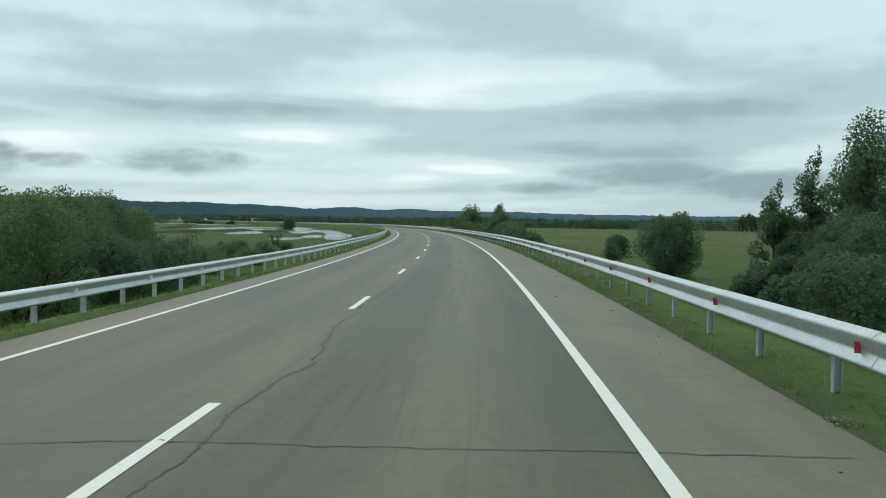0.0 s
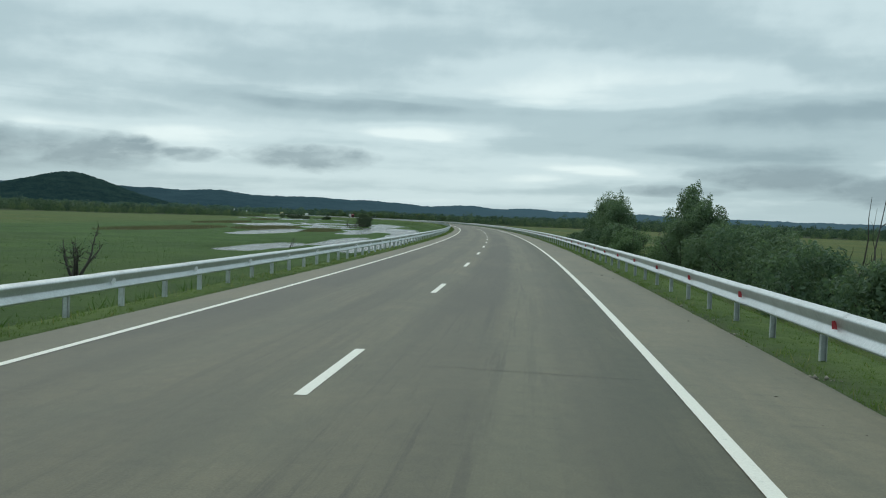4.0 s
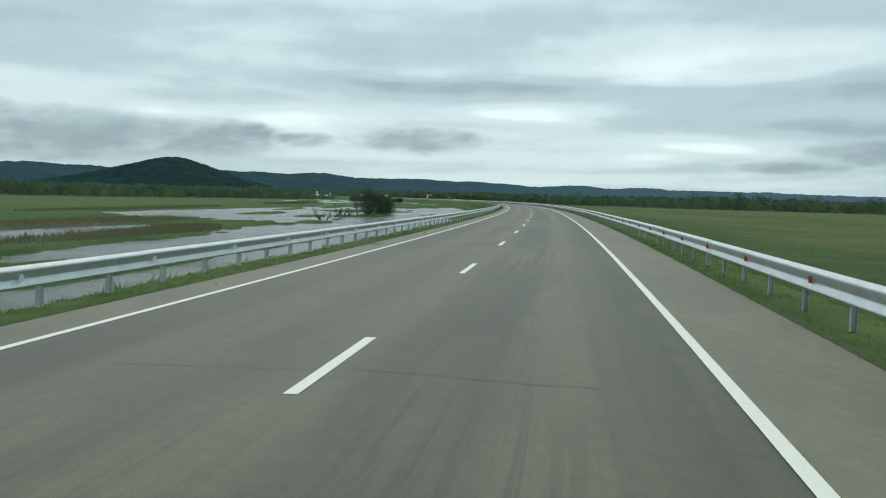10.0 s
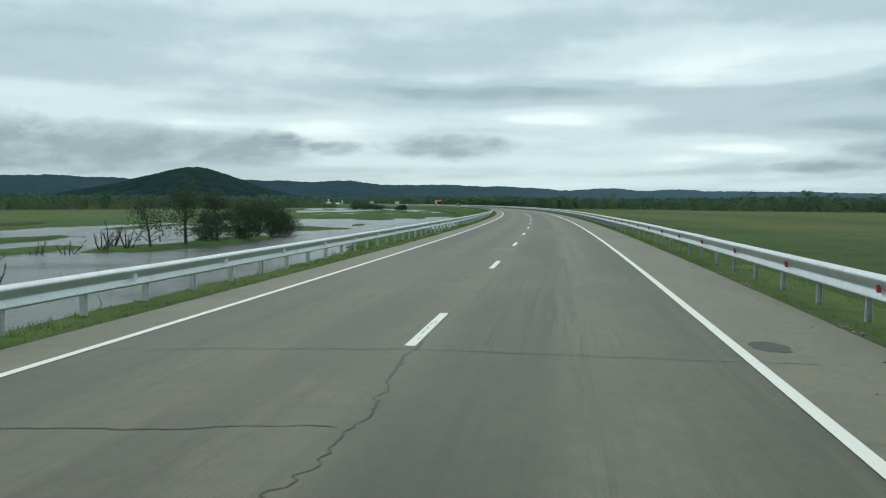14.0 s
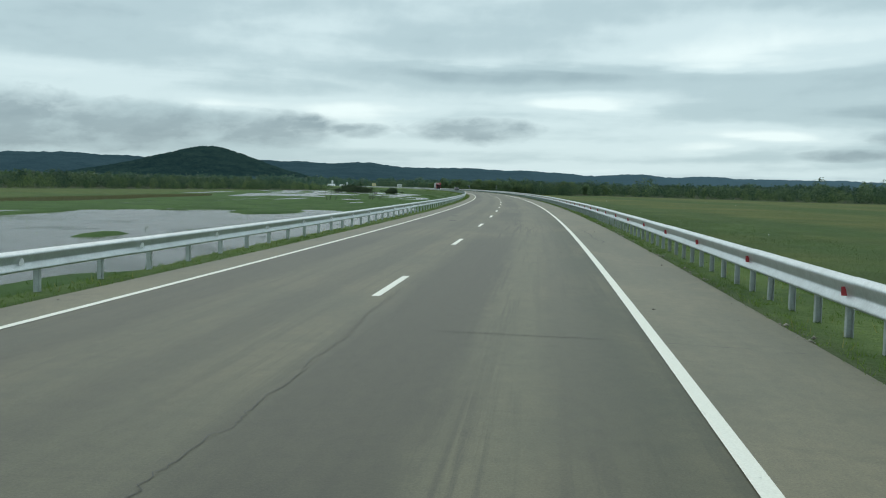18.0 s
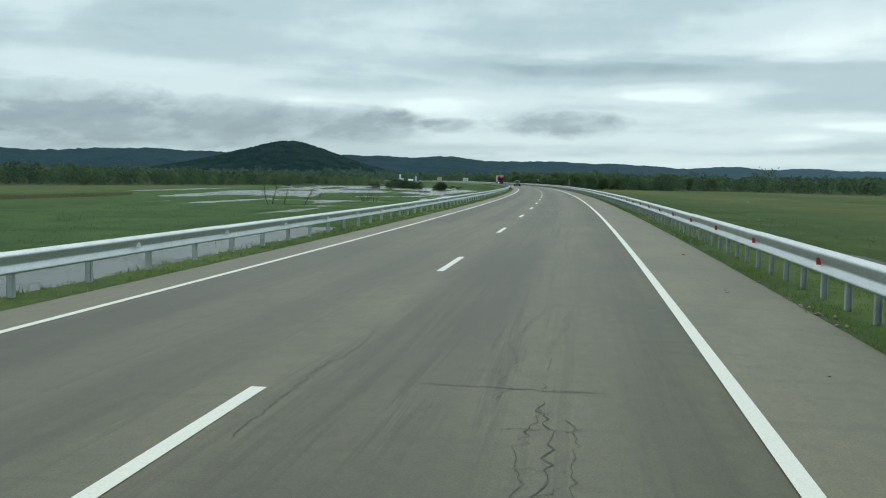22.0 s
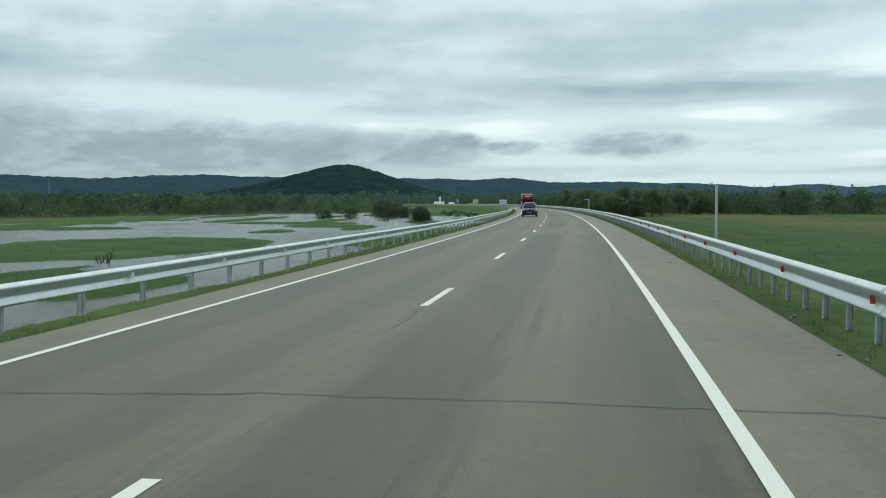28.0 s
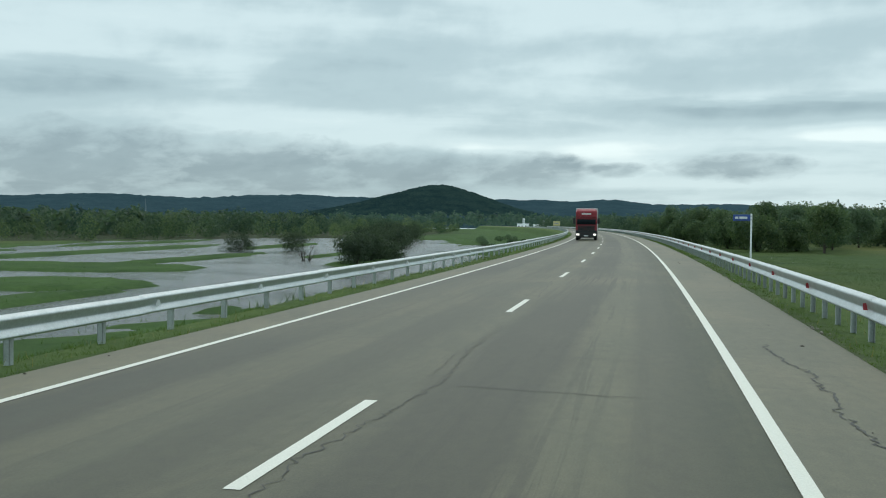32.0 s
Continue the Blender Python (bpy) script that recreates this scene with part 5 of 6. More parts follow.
woodland("forest", [(a, b + 20) for a, b in RIGHT_EDGE[:-4]], 60, 2.6, (7.5, 13.0), 0.056, 96, "forest", "dark mixed forest behind the field")
woodland("forest", [(1012, 60), (1045, 52), (1075, 40), (1110, 30), (1160, 24), (1240, 20), (1340, 18), (1450, 16)], 45, 1.0, (5.5, 10), 0.048, 96, "forest", "dark forest beside the far bend of the road")


def far_belt(name, r0, r1, count, heights, mat, label):
    """Belts of trees on the plain before the ridge."""
    az = np.radians(-45 + 130 * rng.random(count))
    r = r0 + (r1 - r0) * rng.random(count)
    x, y = -60 - r * np.sin(az), 450 + r * np.cos(az)
    h = heights[0] + (heights[1] - heights[0]) * rng.random(count) + 3 * wave(x * 0.15, y * 0.15, 7)
    lobes = 56
    c = np.repeat(np.stack([x, y, np.full(count, -2.5)], -1), lobes, 0)
    hh = np.repeat(h, lobes)
    d = rng.normal(size=(len(c), 3))
    d /= np.linalg.norm(d, axis=1)[:, None]
    c[:, 2] += hh * 0.55
    pts = c + d * hh[:, None] * np.array([0.42, 0.42, 0.45]) * (0.5 + 0.5 * rng.random(len(c)))[:, None]
    v, f = leaf_arrays(pts, hh * 0.095, 0.5, 0.8, d)
    tagged(new(name, mesh_np(name, v, f, mat)), label, "forest", kind="stuff")


def deep_forest(name, edge, side, count, label):
    """The forest behind its edge, as far as it is glimpsed from the road."""
    s = -60 + 1330 * rng.random(count)
    e = np.interp(s, [p[0] for p in edge], [p[1] for p in edge])
    u = e + side * (55 + 345 * rng.random(count))
    near = np.clip(u, -205, 205)
    x, y = road_np(s, near)
    grid = S0 + DS * np.arange(_n + 1)
    h = np.interp(s, grid, _hd)
    x, y = x + (u - near) * np.cos(h), y + (u - near) * np.sin(h)
    tall = 5.8 + 2.6 * rng.random(count)
    c = np.repeat(np.stack([x, y, -2.5 + tall * 0.55], -1), 40, 0)
    hh = np.repeat(tall, 40)
    d = rng.normal(size=(len(c), 3))
    d /= np.linalg.norm(d, axis=1)[:, None]
    pts = c + d * hh[:, None] * np.array([0.5, 0.5, 0.45]) * (0.5 + 0.5 * rng.random(len(c)))[:, None]
    v, f = leaf_arrays(pts, hh * 0.12, 0.5, 0.8, d)
    tagged(new(name, mesh_np(name, v, f, "forest")), label, "forest", kind="stuff")


deep_forest("forest", LEFT_EDGE, -1, 3000, "deep forest behind the edge of the marsh")
deep_forest("forest", RIGHT_EDGE, 1, 3000, "deep forest behind the edge of the field")
far_belt("far_forest", 1150, 2000, 4200, (10, 16), "canopy", "far dark forest on the plain below the ridge")


# ---- grasses ----
def blades(name, s, u, height, width, mat, label, lean=0.35, lift=0.0):
    n = len(s)
    x, y = road_np(s, u)
    z = land_z(s, u) - 0.02 + lift
    a = rng.random(n) * 6.28
    dx, dy = np.cos(a) * width / 2, np.sin(a) * width / 2
    lx, ly = rng.normal(0, lean, n) * height, rng.normal(0, lean, n) * height
    base = np.stack([x, y, z], -1)
    o = np.stack([dx, dy, np.zeros(n)], -1)
    tip = base + np.stack([lx, ly, height], -1)
    me = mesh_np(name, np.stack([base - o, base + o, tip], 1).reshape(-1, 3), np.arange(3 * n).reshape(-1, 3), mat)
    return tagged(new(name, me), label, "grass", kind="stuff")


def clumped(n, s0, s1):
    """Places along the road that bunch together."""
    k = rng.random(n // 7) * (s1 - s0) + s0
    return np.clip(np.repeat(k, 7) + rng.normal(0, 0.13, 7 * (n // 7)), s0, s1)


def tufted(n, s0, s1, seed):
    """A thick sward: blades in tufts, with bare gaps here and there."""
    k = s0 + (s1 - s0) * rng.random(n // 9)
    q = rng.random(n // 9)
    ok = wave(k * 7, q * 40, seed) > -0.75
    k, q = np.repeat(k[ok], 9), np.repeat(q[ok], 9)
    return k + rng.normal(0, 0.07, len(k)), np.clip(q + rng.normal(0, 0.022, len(k)), 0, 1)


s, q = tufted(300000, -8, 968, 1)
u = EDGE_R - 0.04 + 2.5 * q ** 1.35 + 0.09 * wave(s * 6, s * 0, 2)
tall = 0.025 + 0.055 * rng.random(len(s)) * (1 + 0.7 * wave(s * 5, u * 5, 1)) + 0.04 * np.clip(1 - np.abs(u - EDGE_R - 0.22) / 0.25, 0, 1)
blades("verge_grass", s, u, tall, 0.008 + 0.012 * rng.random(len(s)), "grass", "thick green grass on the verge under the guard rail", 0.5)
s, q = tufted(220000, -8, 1000, 3)
u = EDGE_L + 0.04 - 1.8 * q ** 1.3 + 0.08 * wave(s * 6, s * 0, 3)
tall = 0.025 + 0.065 * rng.random(len(s)) * (1 + 0.7 * wave(s * 5, u * 5, 4)) + 0.05 * np.clip((-u - 5.0) / 0.6, 0, 1) * rng.random(len(s)) ** 2
blades("verge_grass", s, u, tall, 0.008 + 0.012 * rng.random(len(s)), "grass", "thick green grass on the verge under the guard rail", 0.5)
s = rng.random(9000) * 960
u = np.where(rng.random(9000) < 0.5, EDGE_R + 0.05 + 1.6 * rng.random(9000), EDGE_L - 0.05 - 1.3 * rng.random(9000))
blades("dry_grass", s, u, 0.06 + 0.14 * rng.random(9000), np.full(9000, 0.014), "grass_dry", "dry stalks in the verge grass")
# taller grass on the banks and in the meadows
s = rng.random(90000) * 980
u = 8.2 + 20 * rng.random(len(s)) ** 1.3
ok = wetness(s, u) < -0.1
blades("meadow_grass", s[ok], u[ok], 0.05 + 0.12 * rng.random(ok.sum()), 0.014 + 0.02 * rng.random(ok.sum()), "meadow_blade", "long green grass in the meadow below the bank")
s = rng.random(48000) * 1090
u = -7.4 - 46 * rng.random(len(s)) ** 1.4
ok = wetness(s, u) < -0.02
blades("marsh_grass", s[ok], u[ok], (0.07 + 0.17 * rng.random(ok.sum())) * np.where(u[ok] > -11, 0.5, 1.0), 0.03 + 0.04 * rng.random(ok.sum()), "marsh_grass", "bright green marsh grass between the pools")
pick = rng.integers(0, len(REEDS), 70000)
R4 = np.array(REEDS, float)[pick]
a, q = rng.random(70000) * 6.28, rng.random(70000) ** 0.5
s, u = R4[:, 0] + R4[:, 2] * q * np.cos(a), R4[:, 1] + R4[:, 3] * q * np.sin(a)
ok = wetness(s, u) < 0.25
blades("reeds", s[ok], u[ok], 0.20 + 0.50 * rng.random(ok.sum()) ** 1.5, 0.025 + 0.025 * rng.random(ok.sum()), "reed", "brown reed bed standing in the flooded marsh", 0.15)
s, q = tufted(60000, 540, 968, 5)
u = 12.0 + 13 * q ** 1.2 + 2.0 * wave(s * 2, s * 0, 8)
ok = (wetness(s, u) < 0.05) & (u > 11) & (wave(s * 3, u * 6, 9) > -0.3)
blades("sedge", s[ok], u[ok], 0.05 + 0.17 * rng.random(ok.sum()) ** 1.6, 0.010 + 0.014 * rng.random(ok.sum()), "sedge", "tall dark sedge along the wet foot of the bank", 0.45)
# stalks in the shallows by the bank
s = clumped(2600, 200, 960)
u = -10.4 - 3.5 * rng.random(len(s))
blades("water_weeds", s, u, 0.2 + 0.4 * rng.random(len(s)), np.full(len(s), 0.03), "marsh_grass", "sparse weeds standing in the shallows", 0.3, 0.1)
s, u = rng.random(2600) * 560 + 400, -14 - 60 * rng.random(2600)
ok = (wetness(s, u) > 0.1) & (wave(s * 2, u * 4, 21) > 0.1)
blades("water_weeds", s[ok], u[ok], 0.45 + 0.2 * rng.random(ok.sum()), np.full(ok.sum(), 0.06), "marsh_grass", "tufts of weed standing out of the flood", 0.4, 0.15)


def stones():
    """Loose gravel along the broken edge of the paving."""
    n = 2600
    s = clumped(n, -5, 900)
    n = len(s)
    u = EDGE_R + rng.normal(0.0, 0.10, n)
    x, y = road_np(s, u)
    r = 0.012 + 0.03 * rng.random(n) ** 3
    base = np.array([(1, 0, 0), (-1, 0, 0), (0, 1, 0), (0, -1, 0), (0, 0, 0.8), (0, 0, -0.8)], float)
    v = np.stack([x, y, -0.125 + cant(s, u)], -1)[:, None] + base[None] * r[:, None, None] * (0.7 + 0.6 * rng.random((n, 6, 1)))
    t = np.array([(0, 2, 4), (2, 1, 4), (1, 3, 4), (3, 0, 4), (2, 0, 5), (1, 2, 5), (3, 1, 5), (0, 3, 5)])
    f = (np.arange(n) * 6)[:, None, None] + t[None]
    tagged(new("gravel", mesh_np("gravel", v.reshape(-1, 3), f.reshape(-1, 3), "gravel")), "loose gravel along the broken edge of the paving", "gravel", kind="stuff")


stones()


def debris():
    """Small lumps and twigs that lie about on the shoulders."""
    n = 420
    s = rng.random(n) * 900
    u = np.where(rng.random(n) < 0.75, 3.8 + 1.45 * rng.random(n) ** 0.6, -3.6 - 0.8 * rng.random(n))
    x, y = road_np(s, u)
    z = -CROWN * np.abs(u) - np.where(u > 4.4, 0.02 * (u - 4.4), 0) + cant(s, u)
    r = 0.010 + 0.035 * rng.random(n) ** 3
    base = np.array([(1, 0, 0), (-1, 0, 0), (0, 1, 0), (0, -1, 0), (0, 0, 0.5), (0, 0, -0.2)], float)
    v = np.stack([x, y, z], -1)[:, None] + base[None] * (r[:, None] * (0.5 + 1.6 * rng.random((n, 6))))[:, :, None] * np.array([1, 1, 0.6])
    t = np.array([(0, 2, 4), (2, 1, 4), (1, 3, 4), (3, 0, 4), (2, 0, 5), (1, 2, 5), (3, 1, 5), (0, 3, 5)])
    f = (np.arange(n) * 6)[:, None, None] + t[None]
    tagged(new("debris", mesh_np("debris", v.reshape(-1, 3), f.reshape(-1, 3), "bark")), "small dark clods and twigs lying on the road shoulder", "debris", kind="stuff")


debris()


def flowers():
    """Pale flower heads in the meadow right of the road."""
    n = 90
    s, u = 450 + 500 * rng.random(n), 16 + 70 * rng.random(n) ** 1.3
    s, u = s[wetness(s, u) < -0.1], u[wetness(s, u) < -0.1]
    n = len(s)
    x, y = road_np(s, u)
    top = land_z(s, u) + 0.3 + 0.4 * rng.random(n)
    v, f = leaf_arrays(np.stack([x, y, top], -1), np.full(n, 0.05), 2.0, 0.9)
    tagged(new("meadow_flowers", mesh_np("meadow_flowers", v, f, "white")), "scattered pale flower heads in the meadow", "flowers", kind="stuff")


flowers()


# ---- vehicles ----
def loft(name, rings, mat, caps=True, smooth=True):
    """A skin over rings of equal length."""
    n = len(rings[0])
    v = np.array(rings, float).reshape(-1, 3)
    f = [(i * n + j, i * n + (j + 1) % n, (i + 1) * n + (j + 1) % n, (i + 1) * n + j) for i in range(len(rings) - 1) for j in range(n)]
    bm = bmesh.new()
    vs = [bm.verts.new(p) for p in v]
    for q in f:
        bm.faces.new([vs[i] for i in q])
    if caps:
        bm.faces.new(vs[:n][::-1])
        bm.faces.new(vs[-n:])
    bmesh.ops.recalc_face_normals(bm, faces=bm.faces)
    return bm_mesh(name, bm, mat, smooth)


def section(y, half, z0, z1, shrink=0.1, r=0.14):
    """A rounded upright outline across the car at y: narrower at its top."""
    pts = []
    for sx in (1, -1):
        col = [(half - 0.06, z0), (half, z0 + r), (half, z0 + (z1 - z0) * 0.55), (half - shrink * 0.7, z1 - r * 0.7), (half - shrink - r * 0.6, z1)]
        col = [(sx * x, y, z) for x, z in col]
        pts += col if sx > 0 else col[::-1]
    return pts


def wheel(parent, m, r, w, spokes):
    ang = np.linspace(0, 2 * np.pi, 28, endpoint=False)
    prof = [(r * 0.66, -w / 2), (r * 0.93, -w / 2), (r, -w * 0.36), (r, w * 0.36), (r * 0.93, w / 2), (r * 0.66, w / 2)]
    rings = [[(y, q * math.cos(a), q * math.sin(a)) for a in ang] for q, y in prof]
    wh = part("wheel", None, parent, m)
    part("tyre", loft("tyre", rings, "tyre", False), wh)
    bm = bmesh.new()
    for i in range(spokes):
        b2 = bmesh.new()
        box_bm(b2, (-0.02, -r * 0.07, 0), (0.02, r * 0.07, r * 0.66), 0.01, 1)
        b2.transform(Matrix.Translation((w * 0.36, 0, 0)) @ Matrix.Rotation(6.283 * i / spokes, 4, "X"))
        tmp = bpy.data.meshes.new("spoke")
        b2.to_mesh(tmp)
        b2.free()
        bm.from_mesh(tmp)
        bpy.data.meshes.remove(tmp)
    part("rim", bm_mesh("rim", bm, "rim"), wh)
    v, f = tube_np([[(-w * 0.3, 0, 0, r * 0.68), (w * 0.3, 0, 0, r * 0.68), (w * 0.31, 0, 0, 0.01)]], 20)
    part("hub", mesh_np("hub", v, f, "black"), wh)
    return wh


def minivan(s, u):
    """A dark minivan that faces the camera's way of coming: its nose is at -y."""
    root = thing("minivan", pose(*road(s, u, crown(u)), 0, 0, math.degrees(heading(s))), "black minivan with lit headlamps and a chrome grille", "car")
    half = 0.86
    hull = [section(0.0, 0.62, 0.32, 0.62, 0.04, 0.07), section(0.05, 0.74, 0.24, 0.74, 0.04, 0.09), section(0.22, 0.82, 0.20, 0.86, 0.05, 0.1), section(0.6, half, 0.20, 0.95, 0.06, 0.1), section(1.0, half, 0.20, 1.02, 0.06, 0.1),
            section(2.2, half, 0.20, 1.04, 0.05, 0.08), section(3.9, half, 0.22, 1.05, 0.05, 0.08), section(4.32, 0.82, 0.26, 1.04, 0.05, 0.1), section(4.42, 0.74, 0.34, 0.98, 0.06, 0.1)]
    part("body", loft("body", hull, "car_paint"), root)
    cab = [section(0.98, 0.72, 0.94, 1.03, 0.02, 0.03), section(1.30, 0.74, 0.96, 1.24, 0.12, 0.06), section(1.70, 0.76, 0.98, 1.48, 0.17, 0.09), section(2.1, 0.77, 0.98, 1.57, 0.20, 0.12), section(3.0, 0.77, 0.98, 1.59, 0.20, 0.12), section(3.9, 0.75, 0.98, 1.54, 0.19, 0.11), section(4.36, 0.70, 0.98, 1.10, 0.05, 0.05)]
    part("cabin", loft("cabin", cab, "car_paint"), root)
    # the windscreen and the side windows lie just proud of the cabin
    scr = mesh_np("windscreen", [(-0.66, 1.02, 1.045), (0.66, 1.02, 1.045), (0.50, 1.68, 1.47), (-0.50, 1.68, 1.47), (-0.575, 1.33, 1.255), (0.575, 1.33, 1.255)], [(0, 1, 5, 4), (4, 5, 2, 3)], "glass")
    for vtx in scr.vertices:
        vtx.co += Vector((0, -0.03, 0.03))
    part("windscreen", scr, root)
    for sx in (1, -1):
        for y0, y1 in ((1.55, 2.45), (2.52, 3.3), (3.36, 3.95)):
            q = [(sx * 0.785, y0, 1.08), (sx * 0.785, y1, 1.08), (sx * 0.68, y1 - 0.06, 1.43), (sx * 0.68, y0 + 0.2, 1.43)]
            part("side_window", mesh_np("side_window", q, [(0, 1, 2, 3)] if sx > 0 else [(3, 2, 1, 0)], "glass"), root)
        bm = bmesh.new()
        box_bm(bm, (sx * 0.93 - 0.1, 1.30, 0.98), (sx * 0.93 + 0.1, 1.40, 1.12), 0.04, 2)
        part("mirror", bm_mesh("mirror", bm, "car_paint", True), root)
        # swept headlamp
        lamp = [[(sx * 0.54, 0.02, 0.67), (sx * 0.79, 0.20, 0.70), (sx * 0.79, 0.25, 0.83), (sx * 0.58, 0.08, 0.78)], [(sx * 0.54, -0.015, 0.675), (sx * 0.80, 0.16, 0.70), (sx * 0.80, 0.21, 0.82), (sx * 0.58, 0.04, 0.775)]]
        part("headlamp", loft("headlamp", lamp, "headlamp"), root, label="lit clear headlamp")
        part("fog_lamp", box_mesh("fog_lamp", (sx * 0.6 - 0.07, 0.0, 0.36), (sx * 0.6 + 0.07, 0.06, 0.42), "chrome", 0.015), root)
        for y in (0.78, 3.5):
            wheel(root, pose(sx * 0.755, y, 0.32, 0, 0, 0 if sx > 0 else 180), 0.32, 0.2, 9)
    for i in range(4):
        part("grille_bar", box_mesh("grille_bar", (-0.44, -0.03, 0.60 + 0.05 * i), (0.44, 0.03, 0.622 + 0.05 * i), "chrome" if i == 3 else "black", 0.008, 1), root)
    part("grille", box_mesh("grille", (-0.45, -0.012, 0.57), (0.45, 0.05, 0.78), "black", 0.02), root)
    part("number_plate", box_mesh("number_plate", (-0.26, -0.03, 0.42), (0.26, 0.0, 0.53), "grey", 0.006, 1), root)
    part("plate_bar", box_mesh("plate_bar", (-0.22, -0.035, 0.45), (0.22, -0.029, 0.50), "black"), root)
    part("air_intake", box_mesh("air_intake", (-0.4, -0.005, 0.30), (0.4, 0.04, 0.40), "black", 0.02), root)
    for x in (-0.3, 0.25):
        part("wiper", box_mesh("wiper", (x - 0.3, 0.96, 1.06), (x + 0.3, 0.98, 1.075), "black"), root)
    return root


minivan(838.0, -1.85)


def lorry(s, u):
    """A red tractor with a box trailer; its nose is at -y."""
    root = thing("lorry", pose(*road(s, u, crown(u)), 0, 0, math.degrees(heading(s))), "red lorry cab with lit headlamps pulling a pale box trailer", "truck")
    hw = 1.24

    def ring(y, h, z0, z1, r=0.1):
        return [(-h, y, z0), (h, y, z0), (h, y, z1 - r), (h - r, y, z1), (-h + r, y, z1), (-h, y, z1 - r)]

    part("cab", loft("cab", [ring(0.0, hw - 0.10, 1.25, 3.45, 0.2), ring(0.12, hw, 1.2, 3.62, 0.2), ring(0.7, hw, 1.2, 3.85, 0.2), ring(2.2, hw, 1.2, 3.9, 0.2)], "truck_red", smooth=False), root)
    part("bumper", box_mesh("bumper", (-hw, -0.10, 0.32), (hw, 0.5, 1.22), "black", 0.07), root)
    part("windscreen", loft("windscreen", [[(-1.08, -0.02, 1.95), (1.08, -0.02, 1.95), (1.05, 0.06, 2.82), (-1.05, 0.06, 2.82)], [(-1.1, -0.05, 1.93), (1.1, -0.05, 1.93), (1.07, 0.02, 2.84), (-1.07, 0.02, 2.84)]], "glass"), root)
    part("sun_visor", box_mesh("sun_visor", (-1.14, -0.28, 2.84), (1.14, 0.05, 2.98), "truck_red", 0.04), root)
    part("roof_sign", box_mesh("roof_sign", (-0.55, -0.06, 3.12), (0.55, 0.02, 3.32), "white", 0.03), root, label="white unreadable lettering bar")
    for i in range(5):
        part("grille_bar", box_mesh("grille_bar", (-0.98, -0.06, 1.08 + 0.15 * i), (0.98, 0.0, 1.205 + 0.15 * i), "black", 0.02, 1), root)
    part("number_plate", box_mesh("number_plate", (-0.26, -0.12, 0.5), (0.26, -0.095, 0.61), "white"), root)
    for sx in (1, -1):
        part("headlamp", box_mesh("headlamp", (sx * 0.98 - 0.17, -0.13, 0.62), (sx * 0.98 + 0.17, 0.0, 0.80), "truck_lamp", 0.03), root, label="lit headlamp")
        part("mirror", box_mesh("mirror", (sx * 1.42 - 0.13, 0.1, 2.0), (sx * 1.42 + 0.13, 0.25, 2.75), "black", 0.04), root)
        part("side_window", box_mesh("side_window", (sx * hw - 0.01, 0.45, 2.0), (sx * hw + 0.01, 1.25, 2.75), "glass"), root)
        for y in (1.0, 4.6, 11.0, 12.3):
            wheel(root, pose(sx * 1.05, y, 0.5, 0, 0, 0 if sx > 0 else 180), 0.5, 0.3, 8)
    part("chassis", box_mesh("chassis", (-0.45, 0.5, 0.75), (0.45, 13.2, 1.05), "black", 0.03), root)
    root.scale = (0.90, 0.90, 0.87)
    part("trailer", box_mesh("trailer", (-1.26, 2.7, 1.15), (1.26, 13.6, 3.95), "tarp", 0.04), root, label="pale box trailer")
    return root


lorry(939.0, -1.75)


# ---- roadside things ----
def sign_post(s, u, top, radius, mat, label, blue):
    z = floor_z(s, u) - 0.3
    root = thing("road_sign" if blue else "marker_post", pose(*road(s, u, z), 0, 0, math.degrees(heading(s))), label, "road sign" if blue else "post")
    v, f = tube_np([[(0, 0, 0, radius), (0, 0, top - z, radius), (0, 0, top - z + 0.02, radius * 0.4), (0, 0, top - z + 0.021, 0.002)]], 12)
    part("post", mesh_np("post", v, f, mat, True), root)
    if blue:
        zt = top - z
        board = part("sign_board", box_mesh("sign_board", (-0.70, -0.05, zt - 0.27), (-0.04, -0.03, zt - 0.02), "blue", 0.01, 1), root, label="blue sign board with unreadable white bars")
        for x0, x1 in ((-0.62, -0.5), (-0.46, -0.16)):
            part("letter_bar", box_mesh("letter_bar", (x0, -0.056, zt - 0.19), (x1, -0.051, zt - 0.10), "white"), board)
        for z1 in (zt - 0.08, zt - 0.22):
            part("clamp", box_mesh("clamp", (-radius - 0.02, -0.045, z1 - 0.015), (radius + 0.02, radius + 0.01, z1 + 0.015), "post"), root)
    return root


sign_post(877.3, 6.75, 2.12, 0.035, "white", "small blue road sign on a white post behind the guard rail", True)
sign_post(765.0, 6.65, 2.12, 0.042, "grey", "plain grey post behind the guard rail", False)


def billboard(x, y, w, h, z0, mat, label):
    z = -2.6
    root = thing("billboard", pose(x, y, z, 0, 0, 32), label, "billboard")
    part("panel", box_mesh("panel", (-w / 2, -0.1, z0 - z), (w / 2, 0.1, z0 - z + h), mat, 0.03, 1), root)
    part("panel_bar", box_mesh("panel_bar", (-w * 0.36, -0.12, z0 - z + h * 0.4), (w * 0.3, -0.104, z0 - z + h * 0.6), "grey"), root)
    for x in (-w * 0.32, w * 0.32):
        part("leg", box_mesh("leg", (x - 0.08, -0.08, 0), (x + 0.08, 0.08, z0 - z + 0.2), "post", 0.02, 1), root)


billboard(*road(1318, 9.5)[:2], 3.4, 2.3, 0.9, "yellow", "yellow roadside board on two legs")
billboard(*road(1208, 10.0)[:2], 3.6, 2.0, 0.8, "white", "white roadside board on two legs")


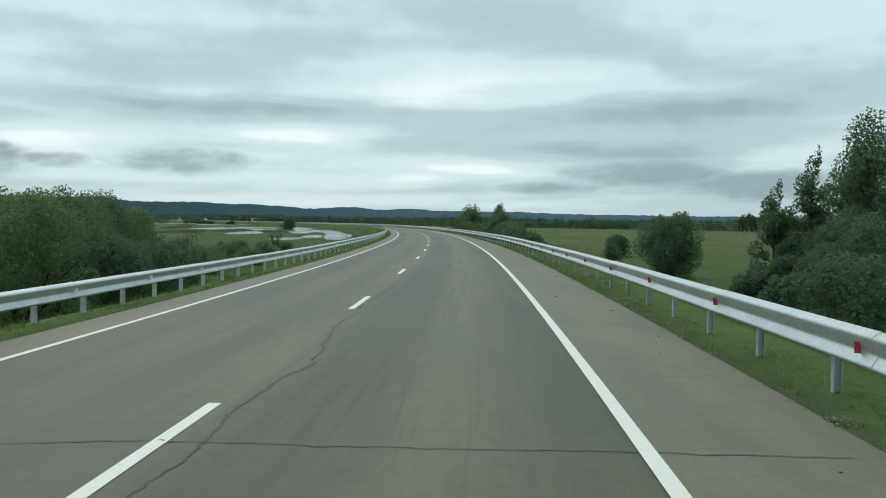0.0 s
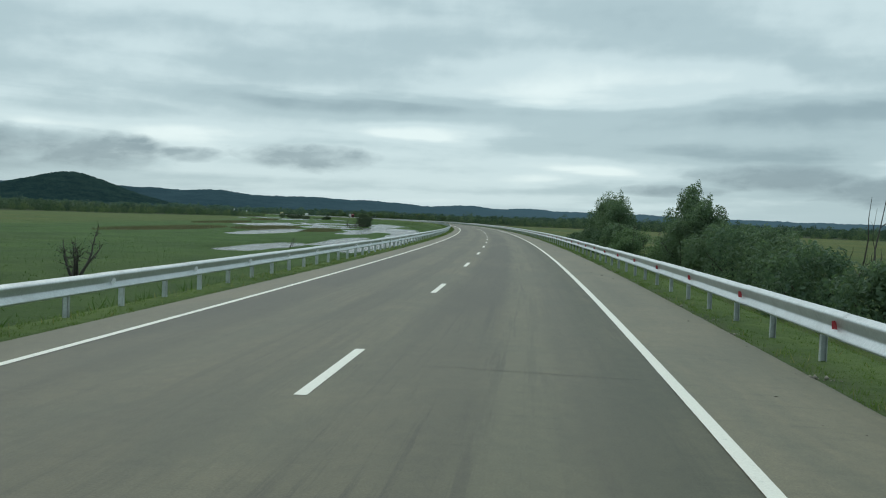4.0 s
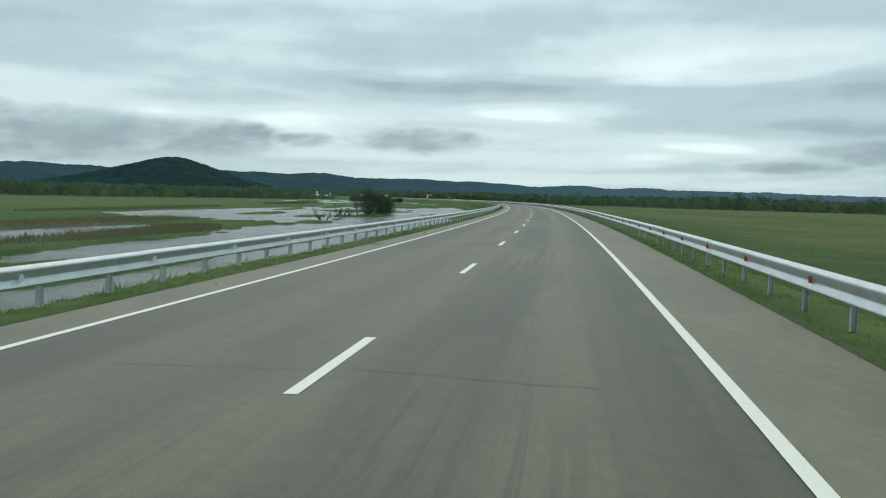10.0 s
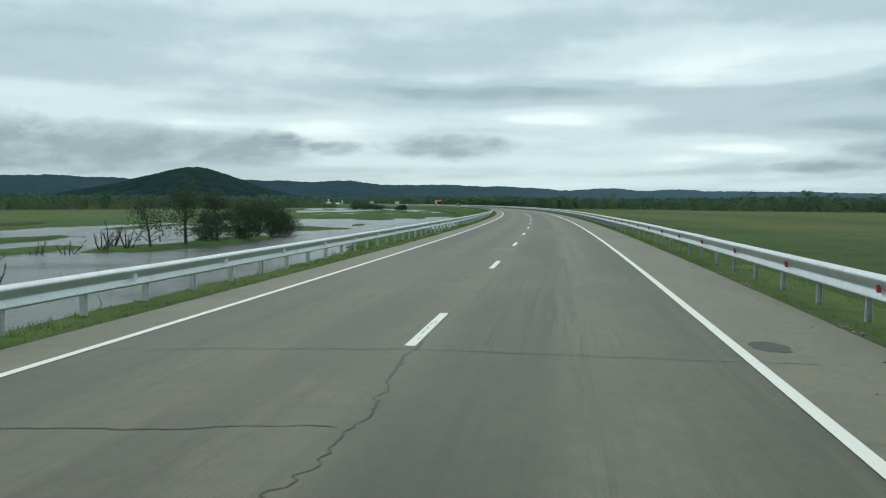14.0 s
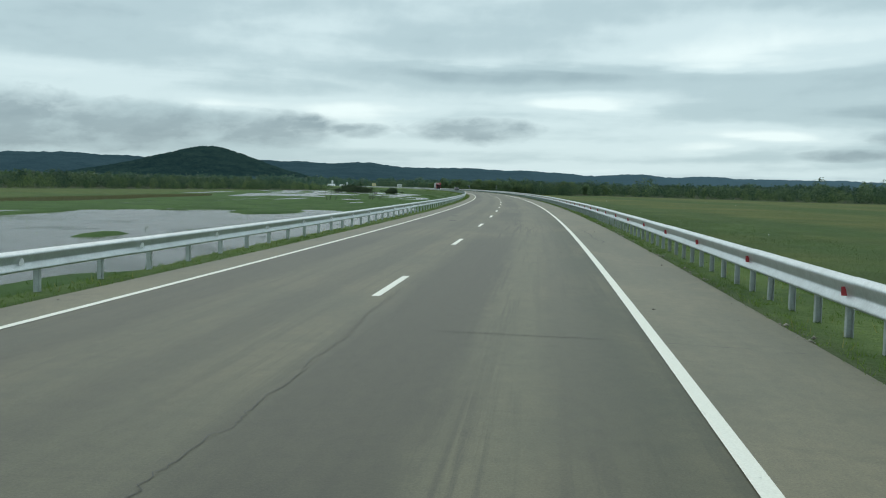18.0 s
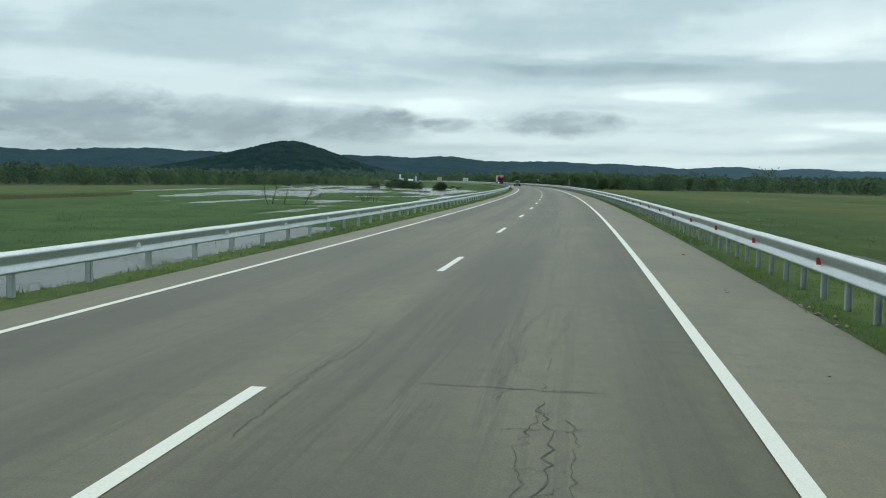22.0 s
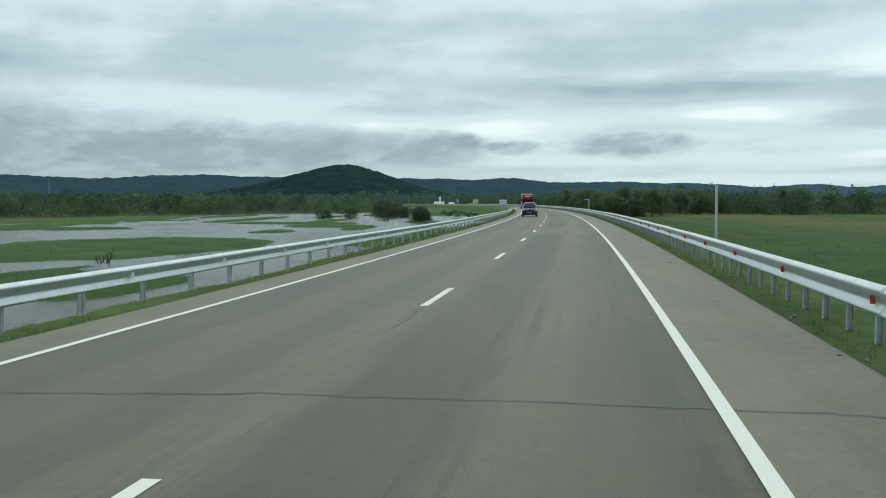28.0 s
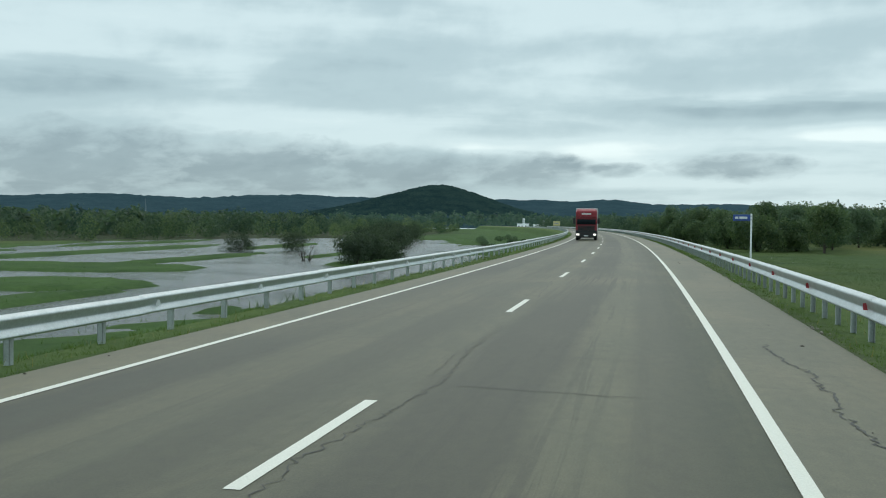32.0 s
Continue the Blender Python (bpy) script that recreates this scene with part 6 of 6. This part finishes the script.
def filling_station():
    """The white buildings, lorries and pylons of a filling station at the far end of the bend."""
    for x, y, w, d, h, mat in ((-577, 1499, 9, 6, 2.6, "white"), (-560, 1494, 5, 4, 1.4, "white")):
        root = thing("roadside_building", pose(x, y, -2.4, 0, 0, 22), "small white flat-roofed building far down the road", "building", "filling station buildings")
        part("wall", box_mesh("wall", (-w / 2, -d / 2, 0), (w / 2, d / 2, h + 1.6), mat, 0.05, 1), root)
        part("roof", box_mesh("roof", (-w / 2 - 0.4, -d / 2 - 0.4, h + 1.6), (w / 2 + 0.4, d / 2 + 0.4, h + 1.95), "grey", 0.05, 1), root)
        for k in range(max(2, int(w / 3))):
            xx = -w / 2 + (k + 0.5) * w / max(2, int(w / 3))
            part("window", box_mesh("window", (xx - 0.7, -d / 2 - 0.06, 1.4), (xx + 0.7, -d / 2 - 0.004, 2.6), "glass"), root)
    for x, y, h, mat, label in ((-571, 1490, 8.6, "white", "tall white price pylon of the filling station"), (-546, 1479, 7.0, "grey", "grey pylon beside the filling station")):
        root = thing("price_sign", pose(x, y, -2.4, 0, 0, 22), label, "sign")
        part("pylon", box_mesh("pylon", (-0.9, -0.3, 0), (0.9, 0.3, h), mat, 0.05, 1), root)
        part("panel_bar", box_mesh("panel_bar", (-0.6, -0.34, h * 0.55), (0.6, -0.304, h * 0.9), "post"), root)
    for x, y in ((-556.5, 1484), (-552.5, 1482)):
        root = thing("parked_van", pose(x, y, -1.9, 0, 0, 200), "white box van parked by the filling station", "van", "parked vans")
        part("body", box_mesh("body", (-1.2, -2.2, 0.5), (1.2, 3.2, 3.4), "white", 0.15, 2), root)
        part("cab", box_mesh("cab", (-1.05, -3.6, 0.5), (1.05, -2.23, 2.5), "white", 0.25, 2), root)
        part("windscreen", box_mesh("windscreen", (-0.85, -3.63, 1.5), (0.85, -3.58, 2.2), "glass", 0.02, 1), root)
        for sx in (1, -1):
            for yy in (-2.8, 2.0):
                wheel(root, pose(sx * 0.95, yy, 0.42, 0, 0, 0 if sx > 0 else 180), 0.42, 0.24, 6)


filling_station()


def mast():
    """A lattice mast on the far ridge."""
    x, y = -2604.0, 2650.0
    z = 26.0
    root = thing("radio_mast", pose(x, y, z), "pale lattice radio mast on the wooded ridge", "mast")
    h = 44.0
    for a in (0, 2.094, 4.189):
        v, f = tube_np([[(2.4 * math.cos(a), 2.4 * math.sin(a), 0, 0.20), (0.8 * math.cos(a), 0.8 * math.sin(a), h, 0.16)]], 5)
        part("leg", mesh_np("leg", v, f, "grey"), root)
    for i in range(9):
        k = i / 9
        r = 2.4 - 1.6 * k
        pts = [(r * math.cos(a), r * math.sin(a), h * k + (3 if j % 2 else 0), 0.14) for j, a in enumerate((0, 2.094, 4.189, 6.283))]
        v, f = tube_np([pts], 4)
        part("brace", mesh_np("brace", v, f, "white"), root)


mast()

# cracks that run right across the road, and the broken patch in the near lane
for s_l, s_r, lo, hi in ((32.2, 33.0, -1.9, 5.0), (191.4, 192.4, -3.2, 4.7), (375.5, 375.9, -3.5, 4.2), (452.8, 453.4, -3.3, 4.3), (559.9, 560.3, -3.4, 5.0), (741.2, 741.7, -3.0, 4.9),
                         (610.6, 610.7, 1.2, 4.9), (796.2, 796.8, 1.2, 4.9), (506.4, 506.6, 4.15, 5.1), (510.9, 511.1, 3.65, 4.35), (372.1, 372.3, -2.3, 0.1)):
    crack(jag((s_l, lo), (s_r, hi), max(10, int((hi - lo) * 12)), 0.012), 0.018)
for a, b in ((502.6, 514.0), (188.0, 196.0)):
    crack(jag((a, 0.16), (b, 0.04), int((b - a) * 12), 0.016), 0.014)
BROKEN = [(502.4, 2.15), (503.3, 2.06), (503.9, 2.08), (504.6, 1.9), (505.0, 2.03), (506.1, 2.16), (507.5, 2.08), (508.8, 2.16), (509.6, 2.1)]
for shift in (0.0, 73.5, 151.0, 263.0):
    for a, b in zip(BROKEN, BROKEN[1:]):
        crack(jag((a[0] + shift, a[1]), (b[0] + shift, b[1]), 14, 0.018), 0.010)
        if rng.random() < 0.8:
            crack(jag((a[0] + shift, a[1]), (a[0] + shift + rng.normal(0, 0.1), a[1] - 0.2 - 0.25 * rng.random()), 8, 0.014), 0.008)
        if rng.random() < 0.5:
            crack(jag((b[0] + shift, b[1]), (b[0] + shift + rng.normal(0, 0.2), b[1] + 0.12 + 0.2 * rng.random()), 6, 0.012), 0.009)

# coarse weeds on the outer bank behind the left-hand rail
s, q = tufted(40000, 30, 960, 9)
ok = wave(s * 2.5, q * 0 + 3, 14) > -0.25
s, q = s[ok], q[ok]
u = -5.5 - 3.4 * q
blades("bank_weeds", s, u, (0.07 + 0.34 * rng.random(len(s)) ** 1.6) * (0.7 + 0.5 * wave(s * 4, q * 5, 15)).clip(0.3, 1.3), 0.016 + 0.02 * rng.random(len(s)), "marsh_grass", "coarse green weeds on the bank behind the guard rail", 0.45)
